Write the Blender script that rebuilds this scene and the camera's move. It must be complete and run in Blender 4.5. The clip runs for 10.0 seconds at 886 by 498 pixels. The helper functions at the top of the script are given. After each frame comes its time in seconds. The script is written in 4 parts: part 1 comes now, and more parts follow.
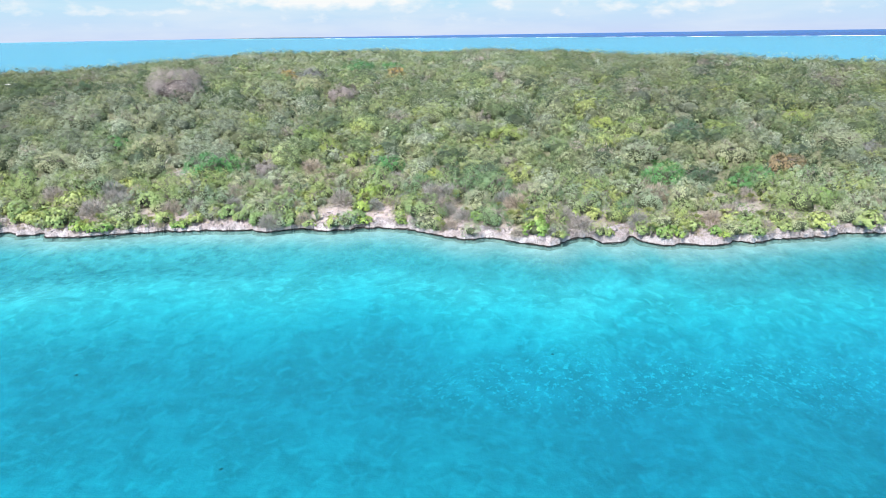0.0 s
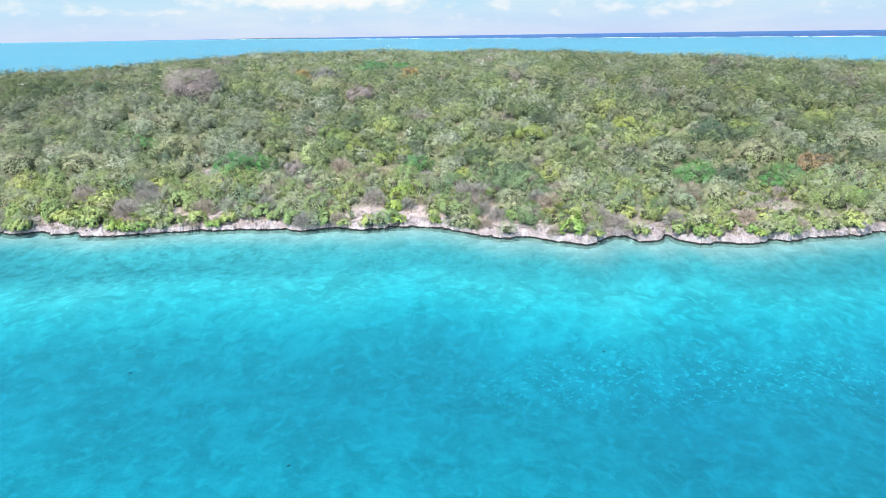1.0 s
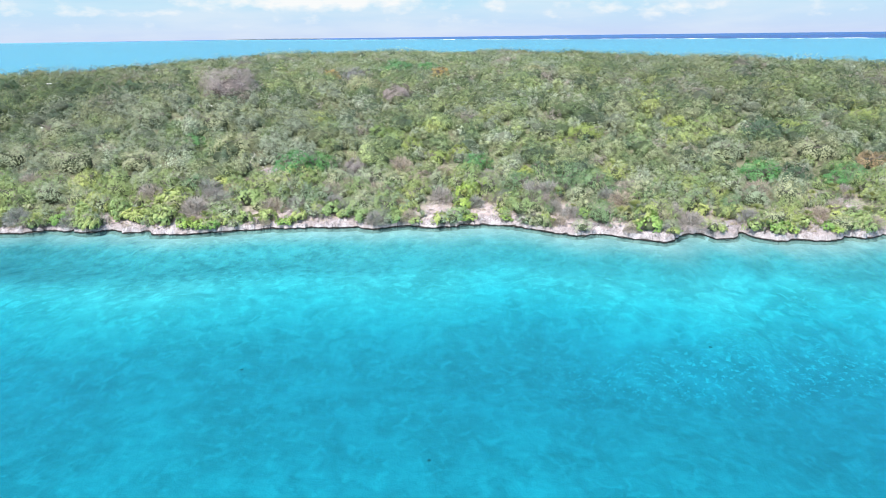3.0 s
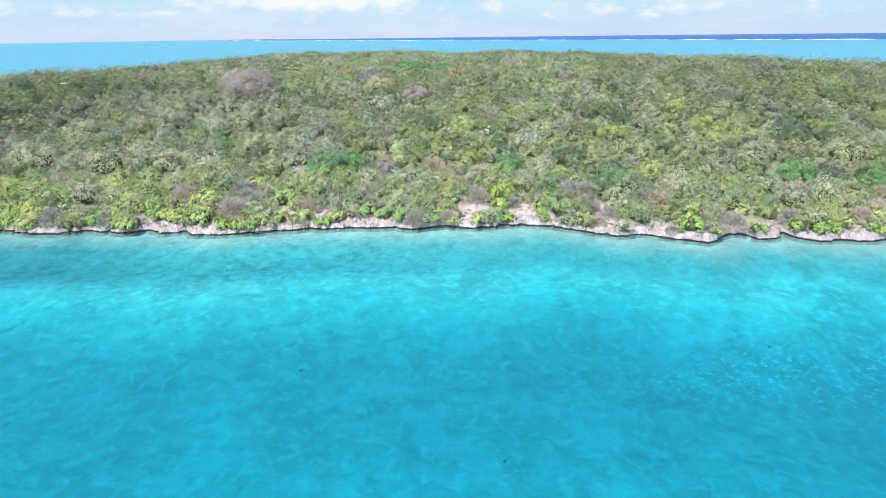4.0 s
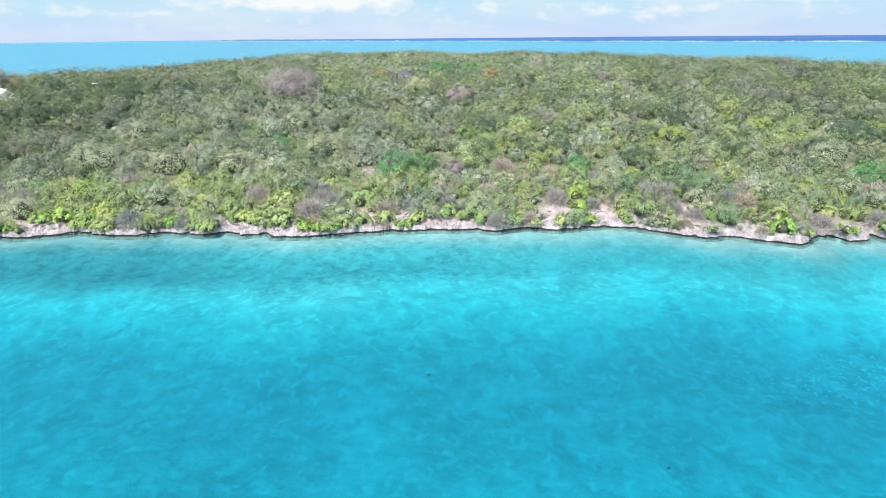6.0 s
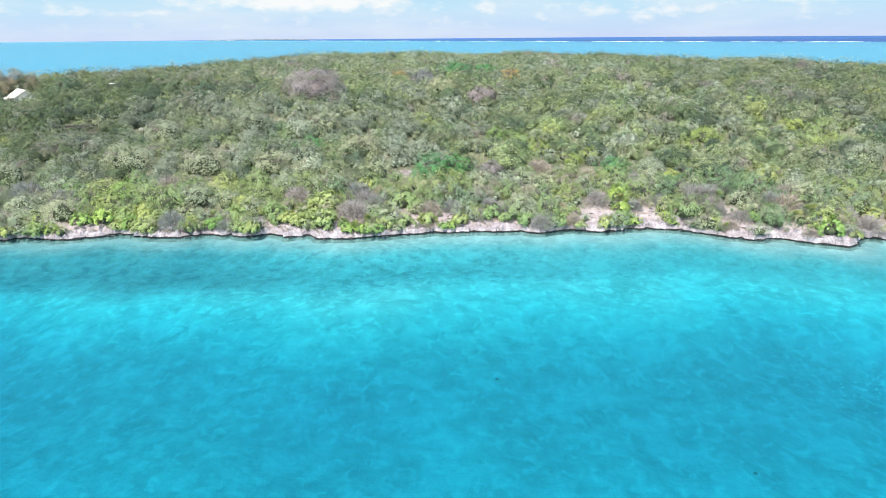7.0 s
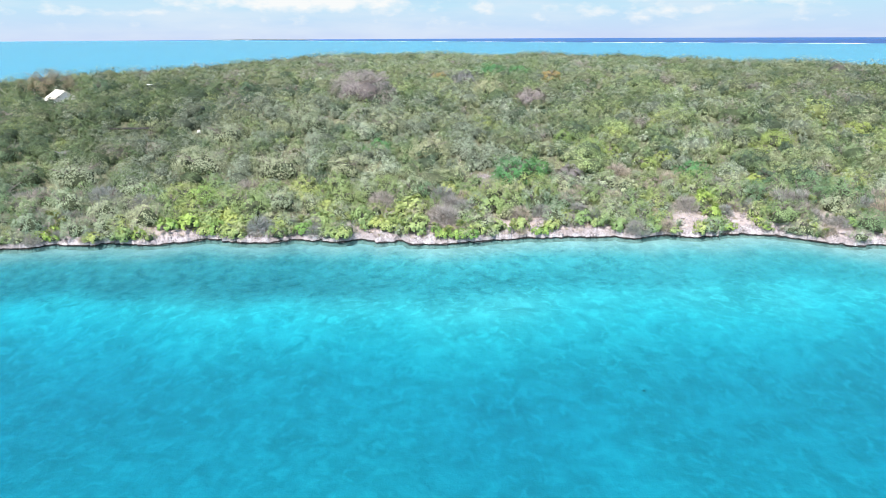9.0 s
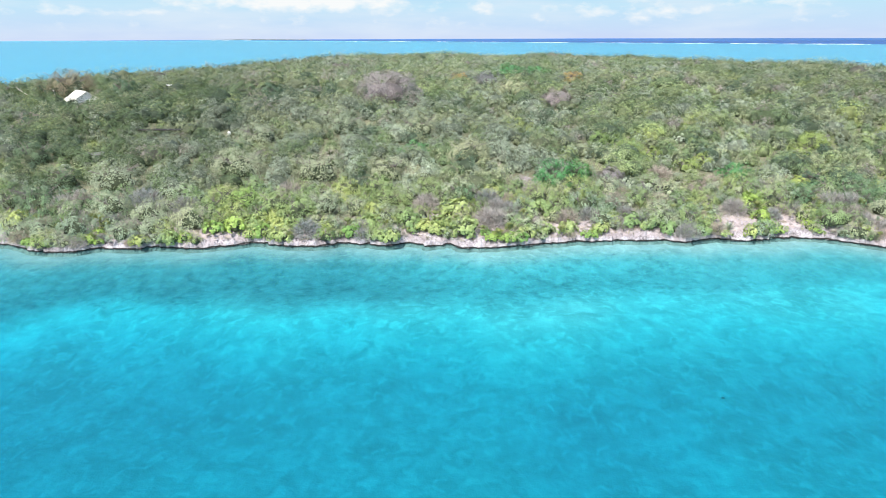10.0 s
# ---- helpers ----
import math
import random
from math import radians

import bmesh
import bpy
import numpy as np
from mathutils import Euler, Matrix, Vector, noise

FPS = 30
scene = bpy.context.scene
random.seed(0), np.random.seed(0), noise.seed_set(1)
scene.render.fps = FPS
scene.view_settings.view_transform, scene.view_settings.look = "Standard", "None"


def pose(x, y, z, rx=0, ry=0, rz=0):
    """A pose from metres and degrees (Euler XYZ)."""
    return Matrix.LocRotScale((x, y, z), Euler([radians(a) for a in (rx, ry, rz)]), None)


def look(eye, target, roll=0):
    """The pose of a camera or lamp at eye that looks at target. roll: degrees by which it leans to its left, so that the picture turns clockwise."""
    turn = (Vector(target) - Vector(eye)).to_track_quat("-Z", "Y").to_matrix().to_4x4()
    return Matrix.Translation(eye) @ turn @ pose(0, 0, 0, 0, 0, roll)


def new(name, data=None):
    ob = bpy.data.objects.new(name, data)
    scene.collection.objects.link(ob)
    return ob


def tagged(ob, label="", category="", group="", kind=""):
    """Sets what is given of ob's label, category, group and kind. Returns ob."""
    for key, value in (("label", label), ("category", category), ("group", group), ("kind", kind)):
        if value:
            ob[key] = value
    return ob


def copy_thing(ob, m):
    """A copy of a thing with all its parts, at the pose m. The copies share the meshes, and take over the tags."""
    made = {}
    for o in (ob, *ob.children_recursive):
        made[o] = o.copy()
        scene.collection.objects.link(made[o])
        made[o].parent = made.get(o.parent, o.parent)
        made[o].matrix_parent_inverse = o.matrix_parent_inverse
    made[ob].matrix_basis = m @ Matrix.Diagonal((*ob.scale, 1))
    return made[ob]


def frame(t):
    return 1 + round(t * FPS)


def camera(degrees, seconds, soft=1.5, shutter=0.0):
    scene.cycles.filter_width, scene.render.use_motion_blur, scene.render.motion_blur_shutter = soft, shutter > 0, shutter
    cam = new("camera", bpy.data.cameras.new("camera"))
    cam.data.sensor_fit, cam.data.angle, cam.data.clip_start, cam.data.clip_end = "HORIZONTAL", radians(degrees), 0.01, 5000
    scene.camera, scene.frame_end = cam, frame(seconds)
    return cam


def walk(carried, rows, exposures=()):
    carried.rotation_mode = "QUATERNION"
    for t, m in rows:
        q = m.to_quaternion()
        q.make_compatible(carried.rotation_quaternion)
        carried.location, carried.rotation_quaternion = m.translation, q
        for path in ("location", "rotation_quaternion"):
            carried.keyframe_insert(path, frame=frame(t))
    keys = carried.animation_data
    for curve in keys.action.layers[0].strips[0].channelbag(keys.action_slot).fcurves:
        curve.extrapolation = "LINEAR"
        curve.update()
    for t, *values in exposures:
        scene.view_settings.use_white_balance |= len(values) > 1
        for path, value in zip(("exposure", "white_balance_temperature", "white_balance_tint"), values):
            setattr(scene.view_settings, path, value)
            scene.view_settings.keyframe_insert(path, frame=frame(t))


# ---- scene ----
cam = camera(65.3, 10.0, soft=0.95)
PATH = [
    (0, (0.389, -1.192, 27.581), (0.413, 0.715, 26.979), -0.9),
    (2.5, (-13.577, -1.565, 27.343), (-13.53, 0.343, 26.744), -0.8),
    (5, (-29.113, -0.223, 27.113), (-29.041, 1.685, 26.518), -0.6),
    (7.5, (-45.773, 1.828, 27.512), (-45.679, 3.735, 26.918), -0.4),
    (10, (-63.188, 5.24, 27.928), (-63.079, 7.147, 27.335), -0.2),
]
walk(cam, [(t, look(eye, target, roll)) for t, eye, target, roll in PATH])

# ---------------------------------------------------------------- light
SUN_ELEVATION, SUN_FROM = 53.0, (-0.5, -0.866)      # height in degrees, plan direction towards the sun
scene.view_settings.exposure = 0.85
world = bpy.data.worlds.new("tropical_sky")
scene.world = world
world.use_nodes = True
sky = world.node_tree.nodes.new("ShaderNodeTexSky")
sky.sky_type, sky.sun_disc = "NISHITA", False
sky.sun_elevation = radians(SUN_ELEVATION)
sky.sun_rotation = math.atan2(SUN_FROM[0], SUN_FROM[1])
background = world.node_tree.nodes["Background"]
background.inputs["Strength"].default_value = 0.15
world.node_tree.links.new(sky.outputs["Color"], background.inputs["Color"])

sun_data = bpy.data.lights.new("sun", "SUN")
sun_data.energy, sun_data.angle, sun_data.color = 4.1, radians(0.53), (1.0, 0.955, 0.89)
sun = new("sun", sun_data)
_e = radians(SUN_ELEVATION)
sun.matrix_world = look((0, 0, 200), Vector((0, 0, 200)) - Vector((SUN_FROM[0] * math.cos(_e), SUN_FROM[1] * math.cos(_e), math.sin(_e))))

rng = np.random.default_rng(7)


# ---------------------------------------------------------------- material helpers
class Nodes:
    """A short way to write a node material."""

    def __init__(self, name):
        self.mat = bpy.data.materials.new(name)
        self.mat.use_nodes = True
        self.tree = self.mat.node_tree
        self.tree.nodes.clear()
        self.out = self.tree.nodes.new("ShaderNodeOutputMaterial")

    def node(self, kind, *inputs, **settings):
        n = self.tree.nodes.new("ShaderNode" + kind)
        for key, value in settings.items():
            setattr(n, key, value)
        for i, value in enumerate(inputs):
            if value is not None:
                self.put(n.inputs[i], value)
        return n

    def put(self, socket, value):
        if hasattr(value, "is_linked") or hasattr(value, "links"):
            self.tree.links.new(value, socket)
        else:
            socket.default_value = value

    def math(self, op, a, b=0.0, clamp=False):
        return self.node("Math", a, b, operation=op, use_clamp=clamp).outputs[0]

    def ramp(self, fac, *stops):
        r = self.node("ValToRGB", fac)
        els = r.color_ramp.elements
        while len(els) < len(stops):
            els.new(0.5)
        for el, (p, c) in zip(els, stops):
            el.position = p
            el.color = (*c, 1) if isinstance(c, tuple) else (c, c, c, 1)
        return r.outputs["Color"]

    def mix(self, fac, a, b, blend="MIX"):
        m = self.node("MixRGB", fac, blend_type=blend)
        for i, v in ((1, a), (2, b)):
            self.put(m.inputs[i], (*v, 1) if isinstance(v, tuple) and len(v) == 3 else v)
        return m.outputs[0]

    def noise(self, scale, detail=4.0, rough=0.55, vector=None, distortion=0.0):
        n = self.node("TexNoise")
        n.inputs["Scale"].default_value, n.inputs["Detail"].default_value = scale, detail
        n.inputs["Roughness"].default_value, n.inputs["Distortion"].default_value = rough, distortion
        self.put(n.inputs["Vector"], vector if vector is not None else self.place())
        return n.outputs["Fac"]

    def place(self):
        return self.node("NewGeometry").outputs["Position"]

    def scaled(self, x, y, z):
        return self.node("VectorMath", self.place(), (x, y, z), operation="MULTIPLY").outputs[0]

    def attribute(self, name, out="Fac"):
        return self.node("Attribute", attribute_name=name).outputs[out]

    def bump(self, height, strength, distance=0.1):
        b = self.node("Bump")
        b.inputs["Strength"].default_value, b.inputs["Distance"].default_value = strength, distance
        self.put(b.inputs["Height"], height)
        return b.outputs[0]

    def surface(self, colour, rough=0.85, normal=None, metal=0.0, spec=0.3):
        p = self.node("BsdfPrincipled")
        self.put(p.inputs["Base Color"], (*colour, 1) if isinstance(colour, tuple) and len(colour) == 3 else colour)
        self.put(p.inputs["Roughness"], rough)
        p.inputs["Metallic"].default_value = metal
        p.inputs["Specular IOR Level"].default_value = spec
        if normal is not None:
            self.put(p.inputs["Normal"], normal)
        return p.outputs[0]

    def done(self, shader):
        self.tree.links.new(shader, self.out.inputs["Surface"])
        return self.mat


# ---------------------------------------------------------------- plan of the island
SHORE = [(-400, 108), (-260, 104), (-160, 104), (-119.9, 101.5), (-111.5, 97.0), (-108.0, 97.0), (-105.5, 98.3), (-99.2, 97.6), (-98.5, 98.6), (-92.2, 97.4),
         (-82.8, 99.7), (-81.7, 98.5), (-75.8, 97.3), (-71.9, 98.7), (-65.3, 96.9), (-62.8, 98.2), (-60.0, 96.3), (-56.9, 97.4), (-55.5, 95.2), (-52.0, 95.0),
         (-38.3, 97.2), (-26.8, 96.9), (-24.0, 95.7), (-19.8, 97.0), (-15.2, 95.8), (-8.9, 97.0), (-5.4, 96.5), (5.8, 90.1), (6.8, 90.8), (15.9, 86.4),
         (20.5, 89.9), (21.5, 89.8), (22.9, 87.1), (25.7, 87.6), (27.5, 89.7), (28.9, 86.9), (31.0, 85.6), (33.4, 86.2), (36.9, 85.1), (41.5, 86.8),
         (42.9, 85.8), (46.7, 87.6), (53.4, 87.9), (57.6, 89.8), (61.1, 89.3), (90, 92), (400, 118)]
FAR = [(-420, 60), (-270, 150), (-225, 285), (-190, 365), (-150, 430), (-105, 505), (-40, 575), (40, 600), (100, 520), (150, 430), (190, 330), (240, 240), (330, 100)]


def curve_through(points):
    xs, ys = np.array([p[0] for p in points], float), np.array([p[1] for p in points], float)
    rise = np.diff(ys) / np.diff(xs)
    a, b = np.r_[rise[0], rise], np.r_[rise, rise[-1]]
    slope = np.where(a * b > 0, 2 * a * b / (a + b + 1e-12 * np.sign(a)), 0)

    def at(x):
        x = np.clip(np.asarray(x, float), xs[0], xs[-1])
        i = np.clip(np.searchsorted(xs, x) - 1, 0, len(xs) - 2)
        h = xs[i + 1] - xs[i]
        u = (x - xs[i]) / h
        return ((2 * u**3 - 3 * u**2 + 1) * ys[i] + (u**3 - 2 * u**2 + u) * h * slope[i]
                + (3 * u**2 - 2 * u**3) * ys[i + 1] + (u**3 - u**2) * h * slope[i + 1])
    return at


shore_at, far_at = curve_through(SHORE), curve_through(FAR)


def smooth(a, b, x):
    u = np.clip((np.asarray(x, float) - a) / (b - a), 0, 1)
    return u * u * (3 - 2 * u)


class Lumps:
    """Smooth random relief: a sum of turned sine waves of about the given size."""

    def __init__(self, size, seed, waves=14):
        r = np.random.default_rng(seed)
        angle, k = r.uniform(0, 2 * np.pi, waves), 2 * np.pi / (size * r.uniform(0.6, 1.8, waves))
        self.kx, self.ky, self.p = np.cos(angle) * k, np.sin(angle) * k, r.uniform(0, 6.28, waves)

    def __call__(self, x, y):
        x, y = np.asarray(x, float), np.asarray(y, float)
        return np.sin(x[..., None] * self.kx + y[..., None] * self.ky + self.p).sum(-1) / math.sqrt(len(self.p) / 2)


hill_lumps, small_lumps, bed_lumps, patch_lumps = Lumps(60, 1), Lumps(9, 2), Lumps(16, 3), Lumps(28, 4)


def depth_at(x, y):
    """Depth of the water, in metres, off the near shore and over the far lagoon."""
    x, y = np.asarray(x, float), np.asarray(y, float)
    w = shore_at(x) - y
    west = smooth(-5, -45, x)
    edge = w + 0.8 * np.sin(x * 0.11) + 0.5 * np.sin(x * 0.31 + 1)
    reach = smooth(-70, -105, x)
    east = smooth(25, 60, x)
    shelf = 0.45 + 0.05 * west + 0.25 * smooth(0, 5, w) + 0.5 * east * smooth(2, 9, w) + (0.95 + 0.40 * west) * smooth(3.5, 11, w)
    near = shelf + (0.55 - 0.55 * west) * smooth(8 + 5 * west, 14 + 5 * west, edge) + 2.45 * smooth(17, 40, w + 4 * np.sin(x * 0.04)) + 0.45 * smooth(25, 75, x) * smooth(8, 40, w) + 0.45 * smooth(-35, 45, x) * smooth(20, 42, w) + 0.7 * reach * smooth(10, 24, w)
    near = near - 0.35 * smooth(46, 72, w) + 0.16 * bed_lumps(x, y) * smooth(10, 26, w)
    reef = np.minimum(3000 - 1.08 * x + 0.00004 * x * x, 4100)
    away = np.hypot(x, y)
    far = 1.9 + 0.7 * smooth(900, 2600, away) + 16 * smooth(-60, 150, y - reef)
    return np.where(y > 300, far, np.maximum(near, 0.12))


def height_at(x, y):
    """Height of the ground: sea bed, rocky shore, hill and far coast."""
    x, y = np.asarray(x, float), np.asarray(y, float)
    s = y - shore_at(x)
    e = far_at(x) - y
    tall = 1 - 0.3 * smooth(-70, -200, x) - 0.20 * smooth(70, 220, x)
    hill = 0.7 + 14.2 * tall * (1 - np.exp(-np.maximum(s, 0) / 72)) + 0.5 * hill_lumps(x, y) * smooth(10, 80, s) + 0.1 * small_lumps(x, y) * smooth(3, 9, s)
    hill = hill - (1.3 + 2.6 * smooth(-90, 0, x)) * smooth(110, 330, s)
    hill = hill * smooth(-5, 75, e) - 2.3 * smooth(25, -10, e)
    bed = -depth_at(x, y)
    return np.where(e < -10, bed, bed + (hill - bed) * smooth(0.9, 2.4, s))


# ---------------------------------------------------------------- materials
def ground_material():
    m = Nodes("island_ground")
    z = m.node("SeparateXYZ", m.place()).outputs["Z"]
    grain, blotch, fine = m.noise(1.3, 6), m.noise(0.16, 4), m.noise(7.0, 5)
    soil = m.ramp(grain, (0.25, (0.17, 0.135, 0.125)), (0.5, (0.33, 0.275, 0.265)), (0.75, (0.47, 0.405, 0.39)))
    soil = m.mix(m.ramp(fine, (0.35, 0.0), (0.7, 0.5)), soil, (0.52, 0.46, 0.44))
    litter = m.ramp(grain, (0.3, (0.11, 0.115, 0.07)), (0.7, (0.24, 0.235, 0.155)))
    land = m.mix(m.attribute("litter"), soil, litter)
    sand = m.ramp(blotch, (0.32, (0.36, 0.375, 0.355)), (0.5, (0.43, 0.445, 0.425)), (0.7, (0.51, 0.525, 0.505)))
    long = m.node("Mapping", m.scaled(1, 1, 0), None, (0, 0, -0.5), (0.8, 0.68, 1)).outputs[0]
    ripples = m.noise(0.46, 3, 0.5, long, 0.6)
    sand = m.mix(m.ramp(ripples, (0.30, 0.65), (0.60, 0.0)), sand, (0.22, 0.275, 0.26))
    sand = m.mix(m.ramp(m.noise(0.95, 3, 0.5, long, 0.8), (0.50, 0.0), (0.70, 0.55)), sand, (0.64, 0.65, 0.62))
    sand = m.mix(m.attribute("film"), sand, m.ramp(m.noise(0.7, 5), (0.3, (0.10, 0.135, 0.145)), (0.7, (0.20, 0.25, 0.26))))
    weed = m.ramp(m.noise(0.85, 4, 0.6, m.scaled(0.8, 0.8, 1), 0.3), (0.50, 0.0), (0.72, 0.55))
    sand = m.mix(m.math("MULTIPLY", weed, m.attribute("weed"), True), sand, (0.06, 0.10, 0.115))
    # caustic sparkle of the sun, painted on the sand as near-white spots
    glint = m.ramp(m.noise(2.0, 3, 0.7, long), (0.55, 0.0), (0.62, 1.0))
    sand = m.mix(m.math("MULTIPLY", glint, m.attribute("glint")), sand, (0.75, 0.77, 0.74))
    under = m.ramp(m.math("MULTIPLY_ADD", z, 2.0, True), (0.0, 0.0), (1.0, 1.0))
    colour = m.mix(under, sand, land)
    return m.done(m.surface(colour, 0.95, m.bump(m.math("ADD", grain, m.math("MULTIPLY", fine, 0.4)), 0.6, 0.25), spec=0.1))


def water_material():
    m = Nodes("sea_water")
    d = m.attribute("depth")
    tint = m.node("CombineColor", *[m.math("POWER", math.exp(-a), d) for a in (0.68, 0.088, 0.050)]).outputs[0]
    clear = m.node("BsdfTransparent", tint).outputs[0]
    body = m.node("BsdfDiffuse", m.ramp(m.math("DIVIDE", d, 20.0), (0.15, (0.10, 0.39, 0.55)), (0.6, (0.010, 0.11, 0.40)))).outputs[0]
    # over the far lagoon, reflected sky is put into the body colour
    murk = m.math("MAXIMUM", m.math("SUBTRACT", 1.0, m.math("POWER", math.exp(-0.013), d)), m.attribute("sky_wash"))
    inner = m.node("MixShader", murk, clear, body).outputs[0]
    ripple = m.math("ADD", m.noise(0.9, 4, 0.6, m.scaled(1, 0.55, 1)), m.math("MULTIPLY", m.noise(4.5, 3), 0.35))
    normal = m.bump(ripple, 0.35, 0.25)
    gloss = m.node("BsdfGlossy")
    gloss.inputs["Roughness"].default_value = 0.16
    m.put(gloss.inputs["Normal"], normal)
    fresnel = m.node("Fresnel", 1.33, normal).outputs[0]
    return m.done(m.node("MixShader", m.math("MINIMUM", m.math("MULTIPLY", fresnel, 0.30), 0.4), inner, gloss.outputs[0]).outputs[0])


def rock_material():
    m = Nodes("weathered_limestone")
    z = m.node("SeparateXYZ", m.place()).outputs["Z"]
    big, fine = m.noise(0.8, 5), m.noise(5.0, 6, 0.65)
    stone = m.ramp(m.math("ADD", m.math("MULTIPLY", big, 0.45), m.math("MULTIPLY", fine, 0.55)),
                   (0.36, (0.10, 0.09, 0.09)), (0.46, (0.30, 0.265, 0.27)), (0.56, (0.46, 0.425, 0.44)), (0.68, (0.62, 0.59, 0.605)))
    crack = m.node("TexVoronoi", m.place(), feature="DISTANCE_TO_EDGE")
    crack.inputs["Scale"].default_value = 2.3
    stone = m.mix(m.ramp(crack.outputs["Distance"], (0.0, 0.35), (0.05, 0.0)), stone, (0.07, 0.06, 0.055))
    stone = m.mix(m.ramp(m.noise(0.5, 3), (0.45, 0.0), (0.62, 0.6)), stone, (0.31, 0.26, 0.255))
    tide = m.math("ADD", z, m.math("MULTIPLY", m.math("SUBTRACT", big, 0.5), 0.5))
    stone = m.mix(m.ramp(m.math("MULTIPLY_ADD", z, 10.0, True), (0.0, 1.0), (1.0, 0.0)), stone, m.ramp(big, (0.3, (0.11, 0.13, 0.12)), (0.7, (0.25, 0.26, 0.23))))
    black = m.ramp(m.math("ADD", tide, 0.1), (0.03, 0.0), (0.07, 1.0), (0.21, 1.0), (0.30, 0.0))
    colour = m.mix(black, stone, (0.03, 0.028, 0.026))
    return m.done(m.surface(colour, 0.92, m.bump(fine, 0.9, 0.2), spec=0.15))


def leaf_material(name, dark, light, through_colour=None, attribute=False):
    """Leaves: each leaf has its own shade, and each plant its own cast."""
    m = Nodes(name)
    island = m.node("NewGeometry").outputs["Random Per Island"]
    if attribute:
        base = m.attribute("cast", "Color")
        shade = m.ramp(island, (0.0, 0.86), (0.6, 1.0), (1.0, 1.2))
        colour = m.mix(1.0, base, shade, "MULTIPLY")
    else:
        own = m.node("ObjectInfo").outputs["Random"]
        colour = m.ramp(island, (0.0, tuple(0.6 * a + 0.4 * b for a, b in zip(dark, light))), (0.8, tuple(0.12 * a + 0.88 * b for a, b in zip(dark, light))), (1.0, tuple(min(1, c * 1.1) for c in light)))
        colour = m.mix(1.0, colour, m.ramp(own, (0.0, (0.70, 0.82, 0.84)), (0.5, (1.0, 1.0, 1.0)), (1.0, (1.2, 1.1, 0.95))), "MULTIPLY")
    p = m.surface(colour, 0.62, spec=0.25)
    t = m.node("BsdfTranslucent", m.mix(1.0, colour, (1.15, 1.2, 0.75), "MULTIPLY")).outputs[0]
    return m.done(m.node("MixShader", 0.26, p, t).outputs[0])


def bark_material():
    m = Nodes("grey_bark")
    n = m.noise(6.0, 4)
    return m.done(m.surface(m.ramp(n, (0.3, (0.12, 0.10, 0.085)), (0.7, (0.34, 0.30, 0.27))), 0.9, m.bump(n, 0.5, 0.05)))


def sky_material():
    """Pale horizon sky with rows of fair-weather cloud, far beyond the sea."""
    m = Nodes("horizon_sky")
    xyz = m.node("SeparateXYZ", m.place())
    x, z = xyz.outputs["X"], xyz.outputs["Z"]
    base = m.ramp(m.math("DIVIDE", z, 400.0, True), (0.0, (0.60, 0.70, 0.94)), (0.18, (0.58, 0.74, 0.95)), (0.5, (0.54, 0.79, 0.95)), (1.0, (0.42, 0.66, 0.92)))
    puff = m.noise(0.0052, 6, 0.6, m.scaled(1, 1, 2.2))
    veil = m.noise(0.0013, 5, 0.55, m.scaled(1, 1, 6.0))
    soft = m.mix(m.ramp(veil, (0.40, 0.0), (0.64, 0.55)), base, (0.76, 0.85, 0.95))
    # the large bank of cloud and the small ones: place, height and half sizes
    bank = None
    for cx, cz, wide, tall in ((-700, 222, 760, 62), (-2290, 160, 120, 34), (-1930, 165, 190, 32), (-1560, 165, 130, 22), (443, 208, 120, 52), (40, 190, 130, 34), (1500, 165, 560, 46), (2120, 205, 170, 40)):
        u, v = m.math("DIVIDE", m.math("SUBTRACT", x, cx), wide), m.math("DIVIDE", m.math("SUBTRACT", z, cz), tall)
        one = m.math("SUBTRACT", 1.0, m.math("SQRT", m.math("ADD", m.math("MULTIPLY", u, u), m.math("MULTIPLY", v, v))))
        one = m.math("MULTIPLY", one, 0.42 if wide > 700 else 0.13)
        bank = one if bank is None else m.math("MAXIMUM", bank, one)
    fac = m.math("ADD", m.math("MAXIMUM", bank, -0.06), puff)
    cloud = m.ramp(fac, (0.50, 0.0), (0.78, 0.9))
    lift = m.ramp(m.math("DIVIDE", z, 260.0, True), (0.2, 0.0), (0.42, 1.0))
    colour = m.mix(m.math("MULTIPLY", cloud, lift), soft, (0.98, 0.98, 0.97))
    glow = m.node("Emission", colour, 0.56).outputs[0]
    clear = m.node("BsdfTransparent").outputs[0]
    fade = m.ramp(m.math("DIVIDE", z, 900.0, True), (0.45, 0.0), (1.0, 1.0))
    return m.done(m.node("MixShader", fade, glow, clear).outputs[0])


def plain(name, colour, rough=0.7, scale=3.0, spread=0.25, bump=0.2):
    m = Nodes(name)
    n = m.noise(scale, 5)
    lo, hi = tuple(c * (1 - spread) for c in colour), tuple(min(1, c * (1 + spread)) for c in colour)
    return m.done(m.surface(m.ramp(n, (0.3, lo), (0.7, hi)), rough, m.bump(n, bump, 0.05)))


